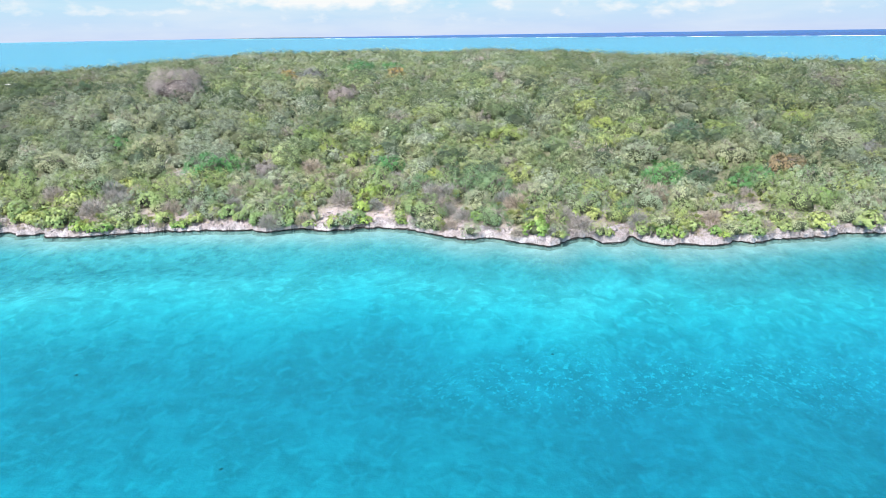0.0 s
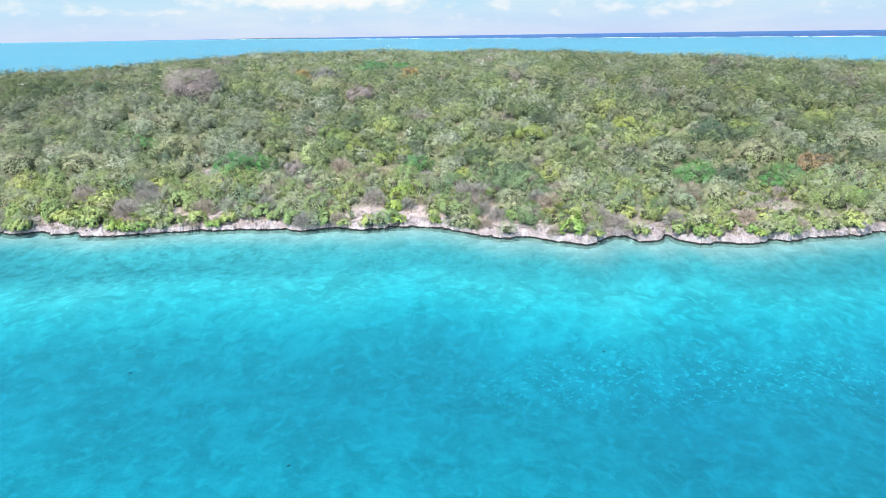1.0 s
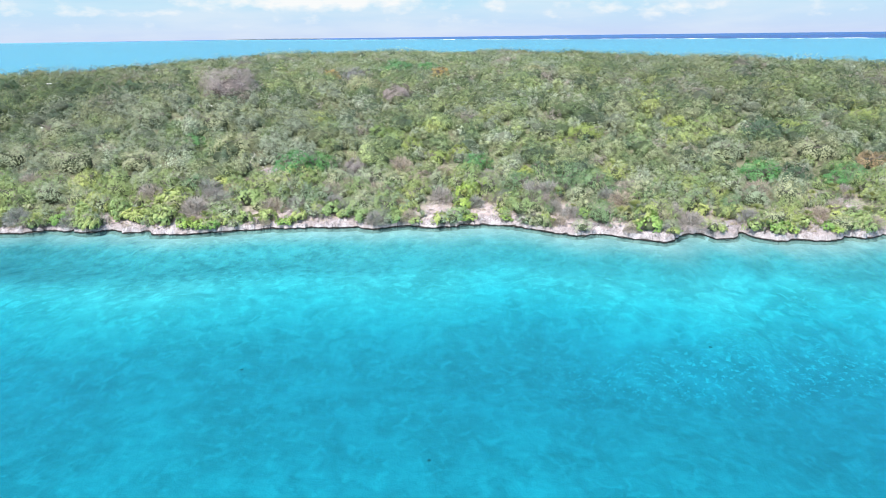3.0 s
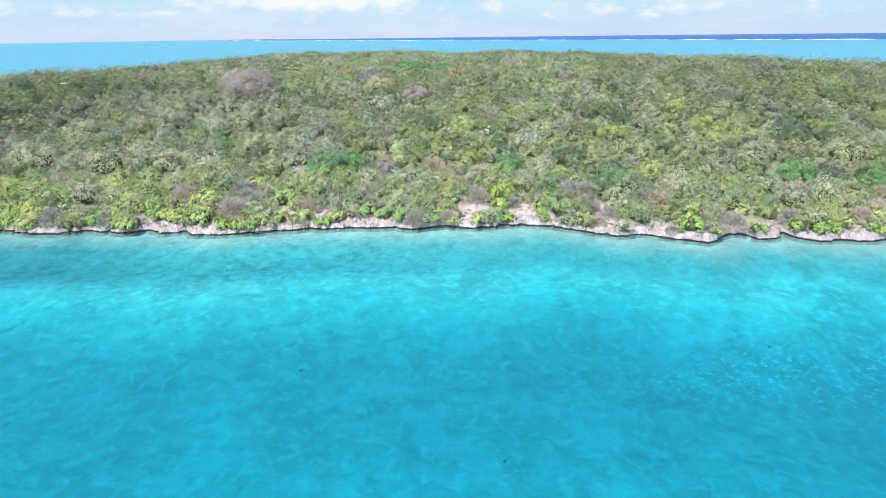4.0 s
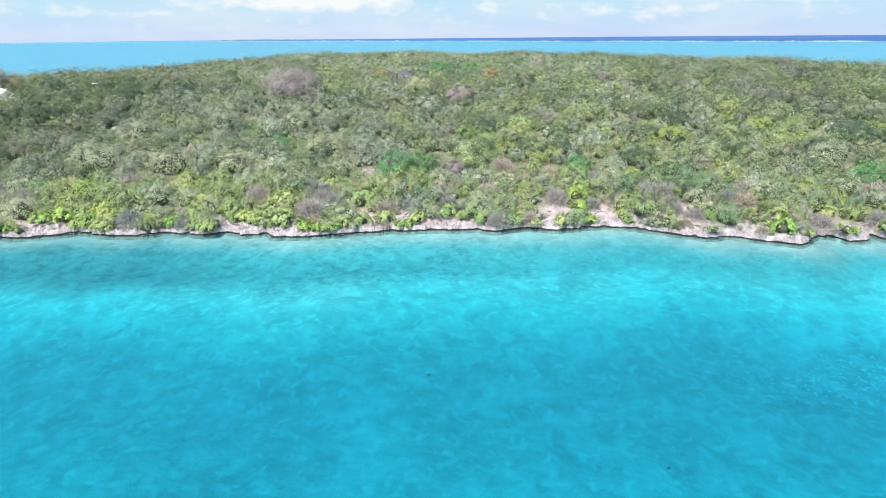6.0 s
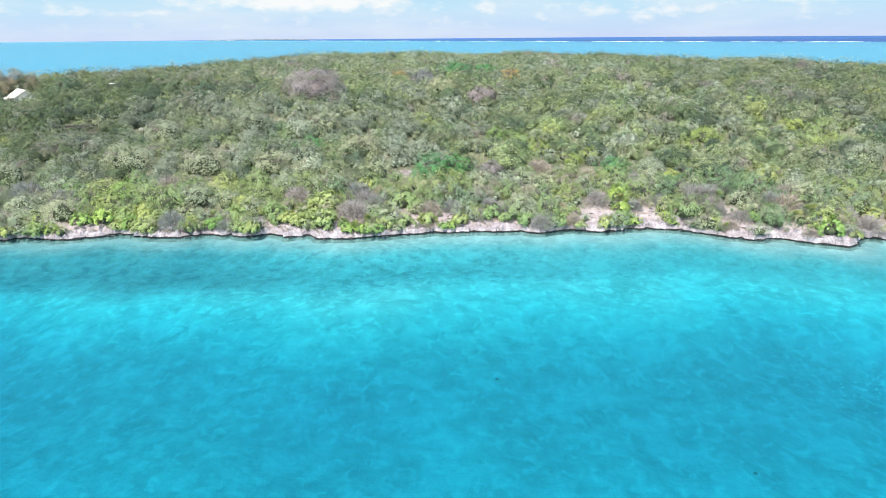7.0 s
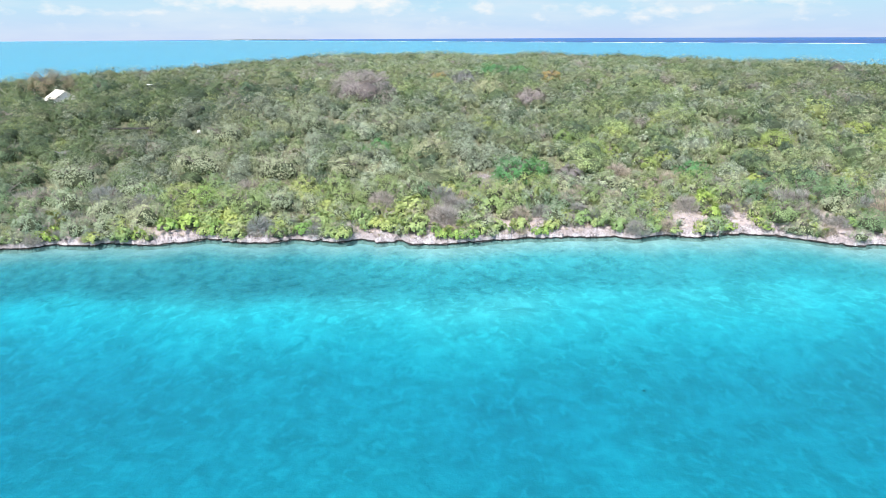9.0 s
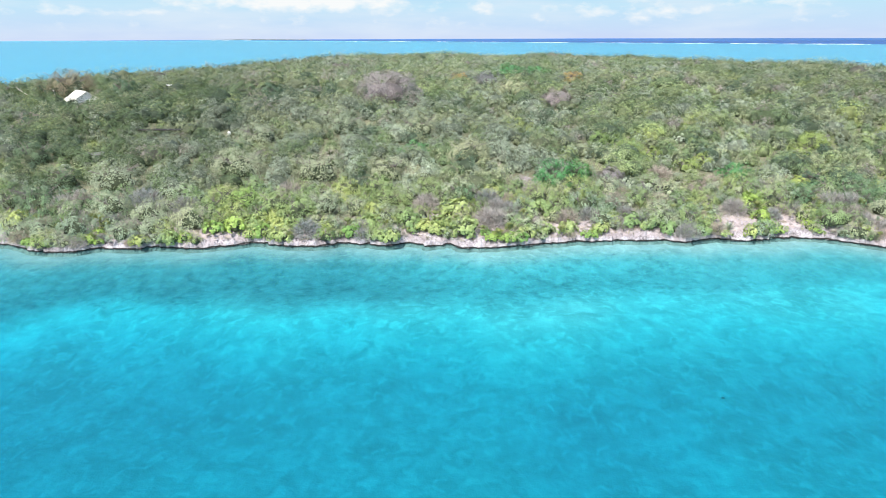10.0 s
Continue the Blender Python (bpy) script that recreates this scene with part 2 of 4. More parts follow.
GROUND, WATER, ROCK, BARK, SKY = ground_material(), water_material(), rock_material(), bark_material(), sky_material()
WOODS = leaf_material("woodland_leaves", None, None, attribute=True)
# crown cores: the shade inside the foliage is put into these dark colours
CORE_SHADE = plain("crown_core_shade", (0.065, 0.08, 0.042), 0.9, 4.0, 0.3)
BARE_CORE_SHADE = plain("bare_crown_core_shade", (0.14, 0.12, 0.115), 0.9, 4.0, 0.3)
LEAF = {
    "seagrape": leaf_material("sea_grape_leaves", (0.20, 0.27, 0.10), (0.41, 0.49, 0.205)),
    "yellow": leaf_material("yellow_leaves", (0.19, 0.30, 0.07), (0.37, 0.51, 0.16)),
    "green": leaf_material("green_leaves", (0.175, 0.23, 0.09), (0.35, 0.435, 0.19)),
    "deep": leaf_material("deep_green_leaves", (0.11, 0.175, 0.09), (0.24, 0.35, 0.185)),
    "grey": leaf_material("grey_green_leaves", (0.21, 0.245, 0.16), (0.43, 0.48, 0.33)),
    "dry": leaf_material("dry_twigs", (0.205, 0.18, 0.175), (0.45, 0.41, 0.395)),
    "orange": leaf_material("orange_leaves", (0.22, 0.17, 0.07), (0.38, 0.29, 0.13)),
    "palm": leaf_material("palm_leaves", (0.08, 0.11, 0.04), (0.28, 0.31, 0.13)),
    "agave": leaf_material("agave_leaves", (0.20, 0.25, 0.17), (0.42, 0.46, 0.36)),
}


# ---------------------------------------------------------------- mesh helpers
def mesh_of(name, verts, faces, material, smooth_faces=False):
    me = bpy.data.meshes.new(name)
    me.from_pydata([tuple(map(float, v)) for v in verts], [], [tuple(map(int, f)) for f in faces])
    me.materials.append(material)
    if smooth_faces:
        me.polygons.foreach_set("use_smooth", [True] * len(me.polygons))
    me.update()
    return me


def quads_mesh(name, corners, material, normals=None):
    """A mesh of loose faces from an (n, corners, 3) array, with a normal for each corner where given."""
    n, c = corners.shape[:2]
    me = bpy.data.meshes.new(name)
    me.vertices.add(c * n)
    me.vertices.foreach_set("co", np.ascontiguousarray(corners, np.float32).ravel())
    me.loops.add(c * n)
    me.loops.foreach_set("vertex_index", np.arange(c * n, dtype=np.int32))
    me.polygons.add(n)
    me.polygons.foreach_set("loop_start", np.arange(0, c * n, c, dtype=np.int32))
    me.materials.append(material)
    me.update(calc_edges=True)
    me.validate()
    if normals is not None:
        soft = me.attributes.new("custom_normal", "FLOAT_VECTOR", "POINT")
        soft.data.foreach_set("vector", np.ascontiguousarray(normals, np.float32).ravel())
    return me


def part(name, data, parent, label="", m=None):
    ob = new(name, data)
    ob.parent = parent
    if m is not None:
        ob.matrix_basis = m
    return tagged(ob, label)


def grid_sheet(name, xs, ys, height, material, attributes=()):
    X, Y = np.meshgrid(xs, ys)
    Z = height(X, Y)
    nx, ny = len(xs), len(ys)
    verts = np.stack([X, Y, Z], -1).reshape(-1, 3)
    i = (np.arange(ny - 1)[:, None] * nx + np.arange(nx - 1)[None]).ravel()
    faces = np.stack([i, i + 1, i + nx + 1, i + nx], -1)
    me = bpy.data.meshes.new(name)
    me.vertices.add(len(verts))
    me.vertices.foreach_set("co", verts.astype(np.float32).ravel())
    me.loops.add(4 * len(faces))
    me.loops.foreach_set("vertex_index", faces.astype(np.int32).ravel())
    me.polygons.add(len(faces))
    me.polygons.foreach_set("loop_start", np.arange(0, 4 * len(faces), 4, dtype=np.int32))
    me.update(calc_edges=True)
    me.polygons.foreach_set("use_smooth", [True] * len(faces))
    me.materials.append(material)
    for key, f in attributes:
        a = me.attributes.new(key, "FLOAT", "POINT")
        a.data.foreach_set("value", np.asarray(f(X, Y), np.float32).ravel())
    return new(name, me)


def axis(*runs):
    """Joined runs (from, to, step)."""
    return np.unique(np.concatenate([np.linspace(a, b, max(2, int(round((b - a) / st)) + 1)) for a, b, st in runs]).round(3))


# ---------------------------------------------------------------- ground, sea, sky
def weed_at(x, y):
    w = shore_at(x) - y
    left = smooth(-8, -42, x) * 0.95 + 0.40
    return np.clip(left * smooth(0.5, 5, w) * smooth(20, 13, w + 0.8 * np.sin(x * 0.11)) + 0.16 * smooth(22, 40, w) + 0.10 * patch_lumps(x, y) * smooth(18, 34, w), 0, 1)


def film_at(x, y):
    """Thin brown growth on the rock shelf along the shore."""
    w = shore_at(x) - y
    west = smooth(-5, -45, x)
    ledge = smooth(15.5 + 4.5 * west, 8 + 4.5 * west, w + 0.8 * np.sin(x * 0.11) + 0.5 * np.sin(x * 0.31 + 1) + 0.8 * bed_lumps(x, y)) * (0.52 + 0.12 * smooth(-20, 0, x) + 0.40 * smooth(-50, -75, x) + 0.2 * smooth(25, 60, x)) * (0.66 + 0.34 * smooth(0.5, 6, w))
    return np.clip(0.42 * smooth(18, 34, w) * (1 - 0.6 * smooth(40, 62, w)) + ledge, 0, 1)


# where the painted caustic sparkle is strong
def glint_at(x, y):
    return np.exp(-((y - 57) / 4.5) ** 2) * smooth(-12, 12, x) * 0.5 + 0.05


BARE = [(43.7, 99.3, 2.6), (45.6, 93.8, 3.2), (50.9, 92.6, 2.6), (-6.4, 101.2, 1.9), (-14.9, 100.4, 2.4), (13.7, 103.4, 2.4), (32.0, 94.3, 1.8),
        (-76.9, 99.6, 2.6), (-64.6, 100.6, 2.0), (-49.8, 108.9, 1.6), (-101.4, 99.0, 1.0), (-43.4, 118.6, 1.3), (18.5, 97.5, 1.8), (9.0, 95.5, 1.8), (25.0, 95.0, 1.9), (38.5, 92.2, 2.0), (56.0, 89.5, 2.4), (-36, 100.5, 1.4), (-1.5, 97.5, 1.8), (3, 95, 1.6)]


def bare_at(x, y):
    """1 on the bare patches, 0 off them."""
    x, y = np.asarray(x, float), np.asarray(y, float)
    return np.max([np.exp(-(((x - a) / r) ** 2 + ((y - b) / r) ** 2) ** 2) for a, b, r in [(a, b, 0.86 * r) for a, b, r in BARE]], axis=0)


def litter_at(x, y):
    return smooth(5, 13, (y - shore_at(x)) + 2.0 * small_lumps(x, y)) * (1 - bare_at(x, y))


def sky_wash_at(x, y):
    """Blue body colour painted over the wide lagoon behind the island, for sky reflection and haze."""
    return 0.55 * smooth(250, 500, y) + 0.35 * smooth(4050, 4400, y)


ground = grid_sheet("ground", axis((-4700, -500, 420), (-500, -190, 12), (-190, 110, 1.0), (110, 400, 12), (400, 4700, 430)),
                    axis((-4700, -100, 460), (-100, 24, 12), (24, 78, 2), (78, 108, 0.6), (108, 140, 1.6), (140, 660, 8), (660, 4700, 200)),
                    height_at, GROUND, (("weed", weed_at), ("film", film_at), ("glint", glint_at), ("litter", litter_at)))
tagged(ground, "sandy sea bed rising to a rocky pinkish hillside with leaf litter", "ground", kind="structure")

water = grid_sheet("water", axis((-4700, -500, 140), (-500, -190, 15), (-190, 110, 2.0), (110, 500, 15), (500, 4700, 140)),
                   axis((-4700, -100, 230), (-100, 20, 10), (20, 102, 1.8), (102, 300, 18), (300, 1200, 60), (1200, 4600, 50)),
                   lambda x, y: np.zeros_like(x), WATER, (("depth", depth_at), ("sky_wash", sky_wash_at)))
tagged(water, "clear turquoise shallow sea with fine ripples", "water", kind="structure")

RING = 4690
_a = np.linspace(0, 2 * np.pi, 129)[:-1]
_v = [(RING * math.sin(a), RING * math.cos(a), z) for z in (-5, 450, 900) for a in _a]
_f = [(k * 128 + i, k * 128 + (i + 1) % 128, (k + 1) * 128 + (i + 1) % 128, (k + 1) * 128 + i) for k in range(2) for i in range(128)]
tagged(new("backdrop", mesh_of("backdrop", _v, _f, SKY, True)), "pale blue sky with low white clouds above the horizon", "sky", kind="structure")


# ---------------------------------------------------------------- rocky ledge
NOTCHES = (20.3, 27.6, -19.0, 3.1, -33.2, -47.4, -61.0, -68.5, -84.6, -97.3, -104.8, -112.4, 40.6, 43.4, -8.0, 52.2, -26.6)


def build_ledge():
    xs = np.arange(-190, 112, 0.18)
    ys = shore_at(xs)
    profile = [(3.8, None), (3.0, 1.12), (2.4, 1.03), (1.8, 0.93), (1.3, 0.84), (0.85, 0.74), (0.45, 0.63), (0.12, 0.50), (-0.1, 0.32), (-0.02, 0.18), (0.12, 0.10), (0.20, 0.04), (0.18, -0.04), (-0.1, -0.25), (-0.7, -0.75), (-1.8, -1.6)]
    slope = np.gradient(ys, xs)
    nx, ny = -slope / np.hypot(1, slope), 1 / np.hypot(1, slope)
    rise = smooth(0, 20, xs)
    verts = []
    for k, (s, z) in enumerate(profile):
        for i, x in enumerate(xs):
            p = Vector((x * 0.9, 3.1 * s, k * 0.45))
            scallop = 0.30 * noise.noise(Vector((x * 0.42, 7, 0))) + 0.60 * abs(noise.noise(Vector((x * 0.8, 3, 0)))) + 0.30 * abs(noise.noise(Vector((x * 2.3, 9, 0))))
            scallop -= 0.22
            scallop -= sum(0.42 * math.exp(-((x - c) / 0.32) ** 2) for c in NOTCHES)
            jag = 0.34 * noise.noise(p * 1.1) + 0.22 * noise.noise(p * 2.7)
            off = s - scallop * (1.0 if s < 3 else 0.3) + (0.25 + 0.1 * s) * jag
            px, py = x + nx[i] * off, ys[i] + ny[i] * off
            if z is None:
                h = float(height_at(px, py)) - 0.25
            else:
                pit = max(0.0, noise.noise(Vector((x * 1.6, 2.2 * s, 4))) - 0.12)
                low = 0.12 + 0.95 * smooth(-0.35, 0.4, noise.noise(Vector((x * 0.55, 6, 2))) + 0.5 * noise.noise(Vector((x * 2.0, 1, 7))))
                z = z * low if 0 < z < 0.4 else z
                h = z * (1 + (0.45 * rise[i] if z > 0.1 else 0)) + (jag * 1.0 if z > 0.45 else 0.3 * jag) - (0.55 * pit if z > 0.6 else 0) + (0.16 * noise.noise(Vector((x * 0.13, 1, 5))) + 0.13 * noise.noise(Vector((x * 0.6, 4, 5))) + 0.30 * noise.noise(Vector((x * 2.1, 2.0 * s, 9)))) * (z > 0.1)
            verts.append((px, py, h))
    n = len(xs)
    faces = [(k * n + i, (k + 1) * n + i, (k + 1) * n + i + 1, k * n + i + 1) for k in range(len(profile) - 1) for i in range(n - 1)]
    return tagged(new("shore_ledge", mesh_of("shore_ledge", verts, faces, ROCK)), "low undercut ledge of pinkish grey limestone with a black tide line", "rock ledge", kind="structure")


build_ledge()


# ---------------------------------------------------------------- plants
def leaf_triangles(r, centre, normal, size, slim=0.8):
    """Tufts of leaves far off, as pointed triangles: (n, 3, 3)."""
    q = leaf_quads(r, centre, normal, size, slim, 0.3)
    return np.stack([q[:, 2], q[:, 3] * 0.7 + q[:, 0] * 0.3, q[:, 1] * 0.7 + q[:, 0] * 0.3], 1)


def leaf_quads(r, centre, normal, size, slim=0.55, curl=0.25):
    """Pointed leaves as bent quads: (n, 4, 3)."""
    n = len(centre)
    t = np.cross(normal, r.normal(size=(n, 3)))
    t /= np.linalg.norm(t, axis=1, keepdims=True) + 1e-9
    b = np.cross(normal, t)
    L, W = (size * 0.5)[:, None], (size * slim * 0.5)[:, None]
    drop = -normal * (size * curl)[:, None]
    return np.stack([centre - t * L + drop * 0.5, centre - b * W, centre + t * L + drop * 0.5, centre + b * W], 1)


def unit(v):
    return v / (np.linalg.norm(v, axis=-1, keepdims=True) + 1e-9)


def ball_faces(level):
    bm = bmesh.new()
    bmesh.ops.create_icosphere(bm, subdivisions=level, radius=1)
    faces = np.array([[tuple(v.co) for v in f.verts] for f in bm.faces])
    bm.free()
    return faces


BALLS = {1: ball_faces(1), 2: ball_faces(2)}


def crown(r, radius, height, leaves, puffs, low=0.24, ball=1, fill=0.52):
    """A lumpy rounded crown: places, directions and soft normals of its leaves, and the faces and normals of the solid
    core that stands in for its shaded inside.
    """
    z = np.clip((np.arange(puffs) + r.uniform(0, 1, puffs)) / puffs * 1.16 - 0.16, -0.16, 1)
    a = np.arange(puffs) * 2.39996 + r.uniform(0, 6.283) + r.normal(scale=0.3, size=puffs)
    flat = np.sqrt(1 - z * z)
    u = np.stack([np.cos(a) * flat, np.sin(a) * flat, z], 1)
    turns, parts = r.uniform(0, 6.283, 3), np.array((0.18, 0.14, 0.10))

    def lumps(w):
        return 1 + (parts * np.sin(np.asarray(w)[..., None] * (2, 3, 5) + turns)).sum(-1)

    axes = np.array((radius, radius, height * 0.72))
    pc = u * (r.uniform(0.55, 0.92, puffs) * (1 + (lumps(a) - 1) * flat))[:, None] * axes + (0, 0, height * low)
    pr = radius * r.uniform(0.18, 0.40, puffs) * (1.15 - 0.006 * puffs)
    which = r.integers(0, puffs, leaves)
    v = unit(r.normal(size=(leaves, 3)) + 1.4 * u[which] + (0, 0, 0.3))
    p = pc[which] + v * (pr[which] * r.uniform(0.68, 1.15, leaves))[:, None]
    p[:, 2] = np.maximum(p[:, 2], 0.04 * height)
    n = unit(v + 0.6 * u[which] + (0, 0, 0.15) + r.normal(scale=0.25, size=(leaves, 3)))
    soft = unit(0.85 * v + 0.5 * u[which] + r.normal(scale=0.30, size=(leaves, 3)))
    b = BALLS[ball]
    wave = lumps(np.arctan2(b[..., 1], b[..., 0])) * (1 + 0.10 * np.sin(b @ r.uniform(-6, 6, 3) + 1))
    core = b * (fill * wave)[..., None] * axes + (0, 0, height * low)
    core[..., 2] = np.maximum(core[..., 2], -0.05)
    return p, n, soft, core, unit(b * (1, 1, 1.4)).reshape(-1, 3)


def tube(verts, faces, a, b, ra, rb, sides=5):
    a, b = Vector(a), Vector(b)
    q = (b - a).to_track_quat("Z", "Y")
    k = len(verts)
    for c, r_ in ((a, ra), (b, rb)):
        for i in range(sides):
            w = 6.2832 * i / sides
            verts.append(c + q @ Vector((math.cos(w) * r_, math.sin(w) * r_, 0)))
    faces += [(k + i, k + (i + 1) % sides, k + sides + (i + 1) % sides, k + sides + i) for i in range(sides)]


def limbs_mesh(r, radius, height, stems, twigs=3):
    verts, faces = [], []
    for _ in range(stems):
        w = r.uniform(0, 6.283)
        foot = Vector((math.cos(w), math.sin(w), 0)) * radius * 0.12
        fork = Vector((math.cos(w) * radius * r.uniform(0.2, 0.45), math.sin(w) * radius * r.uniform(0.2, 0.45), height * r.uniform(0.4, 0.6)))
        tube(verts, faces, foot - Vector((0, 0, 0.15)), fork, 0.028 * height, 0.018 * height)
        for _ in range(twigs):
            v = w + r.uniform(-0.9, 0.9)
            tip = Vector((math.cos(v) * radius * r.uniform(0.4, 0.9), math.sin(v) * radius * r.uniform(0.4, 0.9), height * r.uniform(0.65, 0.95)))
            tube(verts, faces, fork, tip, 0.016 * height, 0.006 * height, 4)
    return mesh_of("trunk", verts, faces, BARK)


def shrub(name, seed, leaf, radius, height, leaves, size, puffs, label, slim=0.55, stems=4):
    r = np.random.default_rng(seed)
    root = tagged(new(name), label, "shrub", "shrubs along the shore")
    part("trunk", limbs_mesh(r, radius, height, stems), root, "grey forked stems")
    p, n, soft, core, out = crown(r, radius, height, leaves, puffs)
    make = leaf_quads if slim > 0.7 else leaf_triangles
    part("crown", quads_mesh("crown", make(r, p, n, size * r.uniform(0.7, 1.3, leaves), slim), LEAF[leaf], np.repeat(soft, 4 if make is leaf_quads else 3, axis=0)), root)
    # solid dark core that paints the shade between the leaves
    part("inner_growth", quads_mesh("inner_growth", core, CORE_SHADE, out), root)["kind"] = "stuff"
    return root


def bare_shrub(name, seed, radius, height, label, twigs=1100):
    """A leafless shrub: stems and a haze of fine twigs."""
    r = np.random.default_rng(seed)
    root = tagged(new(name), label, "shrub", "bare shrubs along the shore")
    part("trunk", limbs_mesh(r, radius, height, 6, 5), root, "pale bare stems")
    u = r.normal(size=(twigs, 3))
    u[:, 2] = np.abs(u[:, 2])
    u /= np.linalg.norm(u, axis=1, keepdims=True)
    base = u * np.array([radius, radius, height]) * (0.3 + 0.65 * r.uniform(0, 1, (twigs, 1)) ** 0.6)
    w = u + r.normal(scale=0.5, size=(twigs, 3))
    w /= np.linalg.norm(w, axis=1, keepdims=True)
    side = np.cross(w, r.normal(size=(twigs, 3)))
    side /= np.linalg.norm(side, axis=1, keepdims=True)
    L = r.uniform(0.3, 0.7, (twigs, 1)) * radius / 1.8
    q = np.stack([base - side * 0.03, base + side * 0.03, base + w * L], 1)
    part("twig_mass", quads_mesh("twig_mass", q, LEAF["dry"]), root, "dense greyish leafless twigs")
    return root


def stand_at(x, y):
    """The height on which things stand: the ground, or the ledge near the water."""
    s = float(y - shore_at(x))
    return max(float(height_at(x, y)), (0.62 + 0.16 * s) * (1 + 0.45 * float(smooth(0, 20, x)))) if s < 3.2 else float(height_at(x, y))


def place(x, y, turn=0.0, size=1.0, tall=1.0, lift=0.0):
    return Matrix.LocRotScale((x, y, stand_at(x, y) + lift), Euler((0, 0, turn)), (size, size, size * tall))


def rosette(name, seed, leaf, blades, length, width, lift, stem, label, category, droop=0.35, fan=1):
    """Stiff blades spreading from a short stem; fan: fingers to each blade."""
    r = np.random.default_rng(seed)
    root = tagged(new(name), label, category, "palms and agaves on the slope")
    verts, faces = [], []
    tube(verts, faces, (0, 0, -0.2), (0, 0, stem), 0.11, 0.09, 7)
    part("trunk", mesh_of("trunk", verts, faces, BARK), root, "short grey stem")
    for b in range(blades):
        w = 6.2832 * b / blades + r.uniform(-0.2, 0.2)
        rise = r.uniform(0.15, 1.15) * lift
        out = Vector((math.cos(w) * math.cos(rise), math.sin(w) * math.cos(rise), math.sin(rise)))
        side = Vector((-math.sin(w), math.cos(w), 0))
        verts, faces = [], []
        for f in range(fan):
            a = (f - (fan - 1) / 2) * 0.33
            way = (out * math.cos(a) + side * math.sin(a)).normalized()
            across = (side * math.cos(a) - out * math.sin(a)).normalized()
            start = Vector((0, 0, stem)) + (out * length * 0.45 if fan > 1 else Vector())
            L = length * r.uniform(0.85, 1.1) * (0.55 if fan > 1 else 1)
            k = len(verts)
            for j, (u, wd) in enumerate(((0, 0.6), (0.45, 1.0), (0.8, 0.6), (1.0, 0.08))):
                c = start + way * L * u + Vector((0, 0, -droop * L * u * u))
                keel = Vector((0, 0, -0.12 * width * wd))
                verts += [c - across * width * wd * 0.5, c + keel, c + across * width * wd * 0.5]
            for j in range(3):
                q = k + 3 * j
                faces += [(q, q + 1, q + 4, q + 3), (q + 1, q + 2, q + 5, q + 4)]
        if fan > 1:
            k = len(verts)
            p0, p1 = Vector((0, 0, stem)), Vector((0, 0, stem)) + out * length * 0.47
            verts += [p0 - side * 0.02, p0 + side * 0.02, p1 + side * 0.015, p1 - side * 0.015]
            faces.append((k, k + 1, k + 2, k + 3))
        part("leaf", mesh_of("leaf", verts, faces, LEAF[leaf]), root)
    return root


# one model of each kind, then copies along the shore
KINDS = {
    "seagrape": [shrub("sea_grape_shrub", 10 + i, "seagrape", 1.7, 1.35, 560, 0.27, 20, "low yellow-green broad-leaved shrub on the rocky shore", 0.85, 3) for i in range(3)],
    "green": [shrub("green_shrub", 20 + i, "green", 1.9, 2.0, 900, 0.26, 26, "rounded fresh green leafy shrub on the slope") for i in range(3)],
    "deep": [shrub("dark_shrub", 30 + i, "deep", 2.0, 2.1, 900, 0.25, 26, "dense dark green leafy shrub on the slope") for i in range(2)],
    "grey": [shrub("grey_green_shrub", 40 + i, "grey", 2.0, 1.9, 950, 0.25, 28, "dense grey-green small-leaved shrub on the slope") for i in range(3)],
    "yellow": [shrub("yellow_shrub", 50 + i, "yellow", 1.6, 1.3, 560, 0.26, 20, "bright yellow-green spreading shrub near the shore", 0.8, 3) for i in range(2)],
    "dry": [bare_shrub("bare_shrub", 60 + i, 1.5, 1.4, "leafless purplish grey twiggy shrub on stony ground") for i in range(2)],
    "palm": [rosette("fan_palm", 70 + i, "palm", 15, 1.35, 0.11, 1.25, 0.7, "low green fan palm with stiff split leaves", "palm", 0.3, 5) for i in range(2)],
    "agave": [rosette("agave", 80, "agave", 26, 1.15, 0.17, 1.3, 0.15, "large pale grey-green agave rosette on the rocks", "agave", 0.12, 1)],
}
for kind, seed, material, label in (("green", 90, "green", "large rounded fresh green bush on the slope"), ("deep", 92, "deep", "large dense dark green bush on the slope"),
                                    ("grey", 94, "grey", "large dense grey-green bush on the slope"), ("yellow", 96, "yellow", "large bright yellow-green bush on the slope")):
    KINDS[kind + "_big"] = [shrub("large_shrub", seed + i, material, 3.2, 2.9, 2600, 0.28, 48, label, 0.6, 6) for i in range(2)]
NATURAL = {"green_big": 3.2, "deep_big": 3.2, "grey_big": 3.2, "yellow_big": 3.2, "seagrape": 1.7, "green": 1.9, "deep": 2.0, "grey": 2.0, "yellow": 1.6, "dry": 1.5, "palm": 1.35, "agave": 1.15}
made_of = {}


def plant(kind, x, y, size=1.0, tall=1.0):
    """The first of each model is moved to its place, the others are copies."""
    variant = KINDS[kind][int(rng.integers(len(KINDS[kind])))]
    m = place(x, y, rng.uniform(0, 6.283), size, tall, -0.05)
    if variant not in made_of:
        made_of[variant] = True
        variant.matrix_basis = m
        return variant
    keep = variant.matrix_basis.copy()
    variant.scale = (1, 1, 1)
    ob = copy_thing(variant, m)
    variant.matrix_basis = keep
    return ob


# plants that stand out along the shore: kind, place, radius
SHOWN = []


def show(kind, places):
    SHOWN.extend((kind, x, y, radius) for x, y, radius in places)


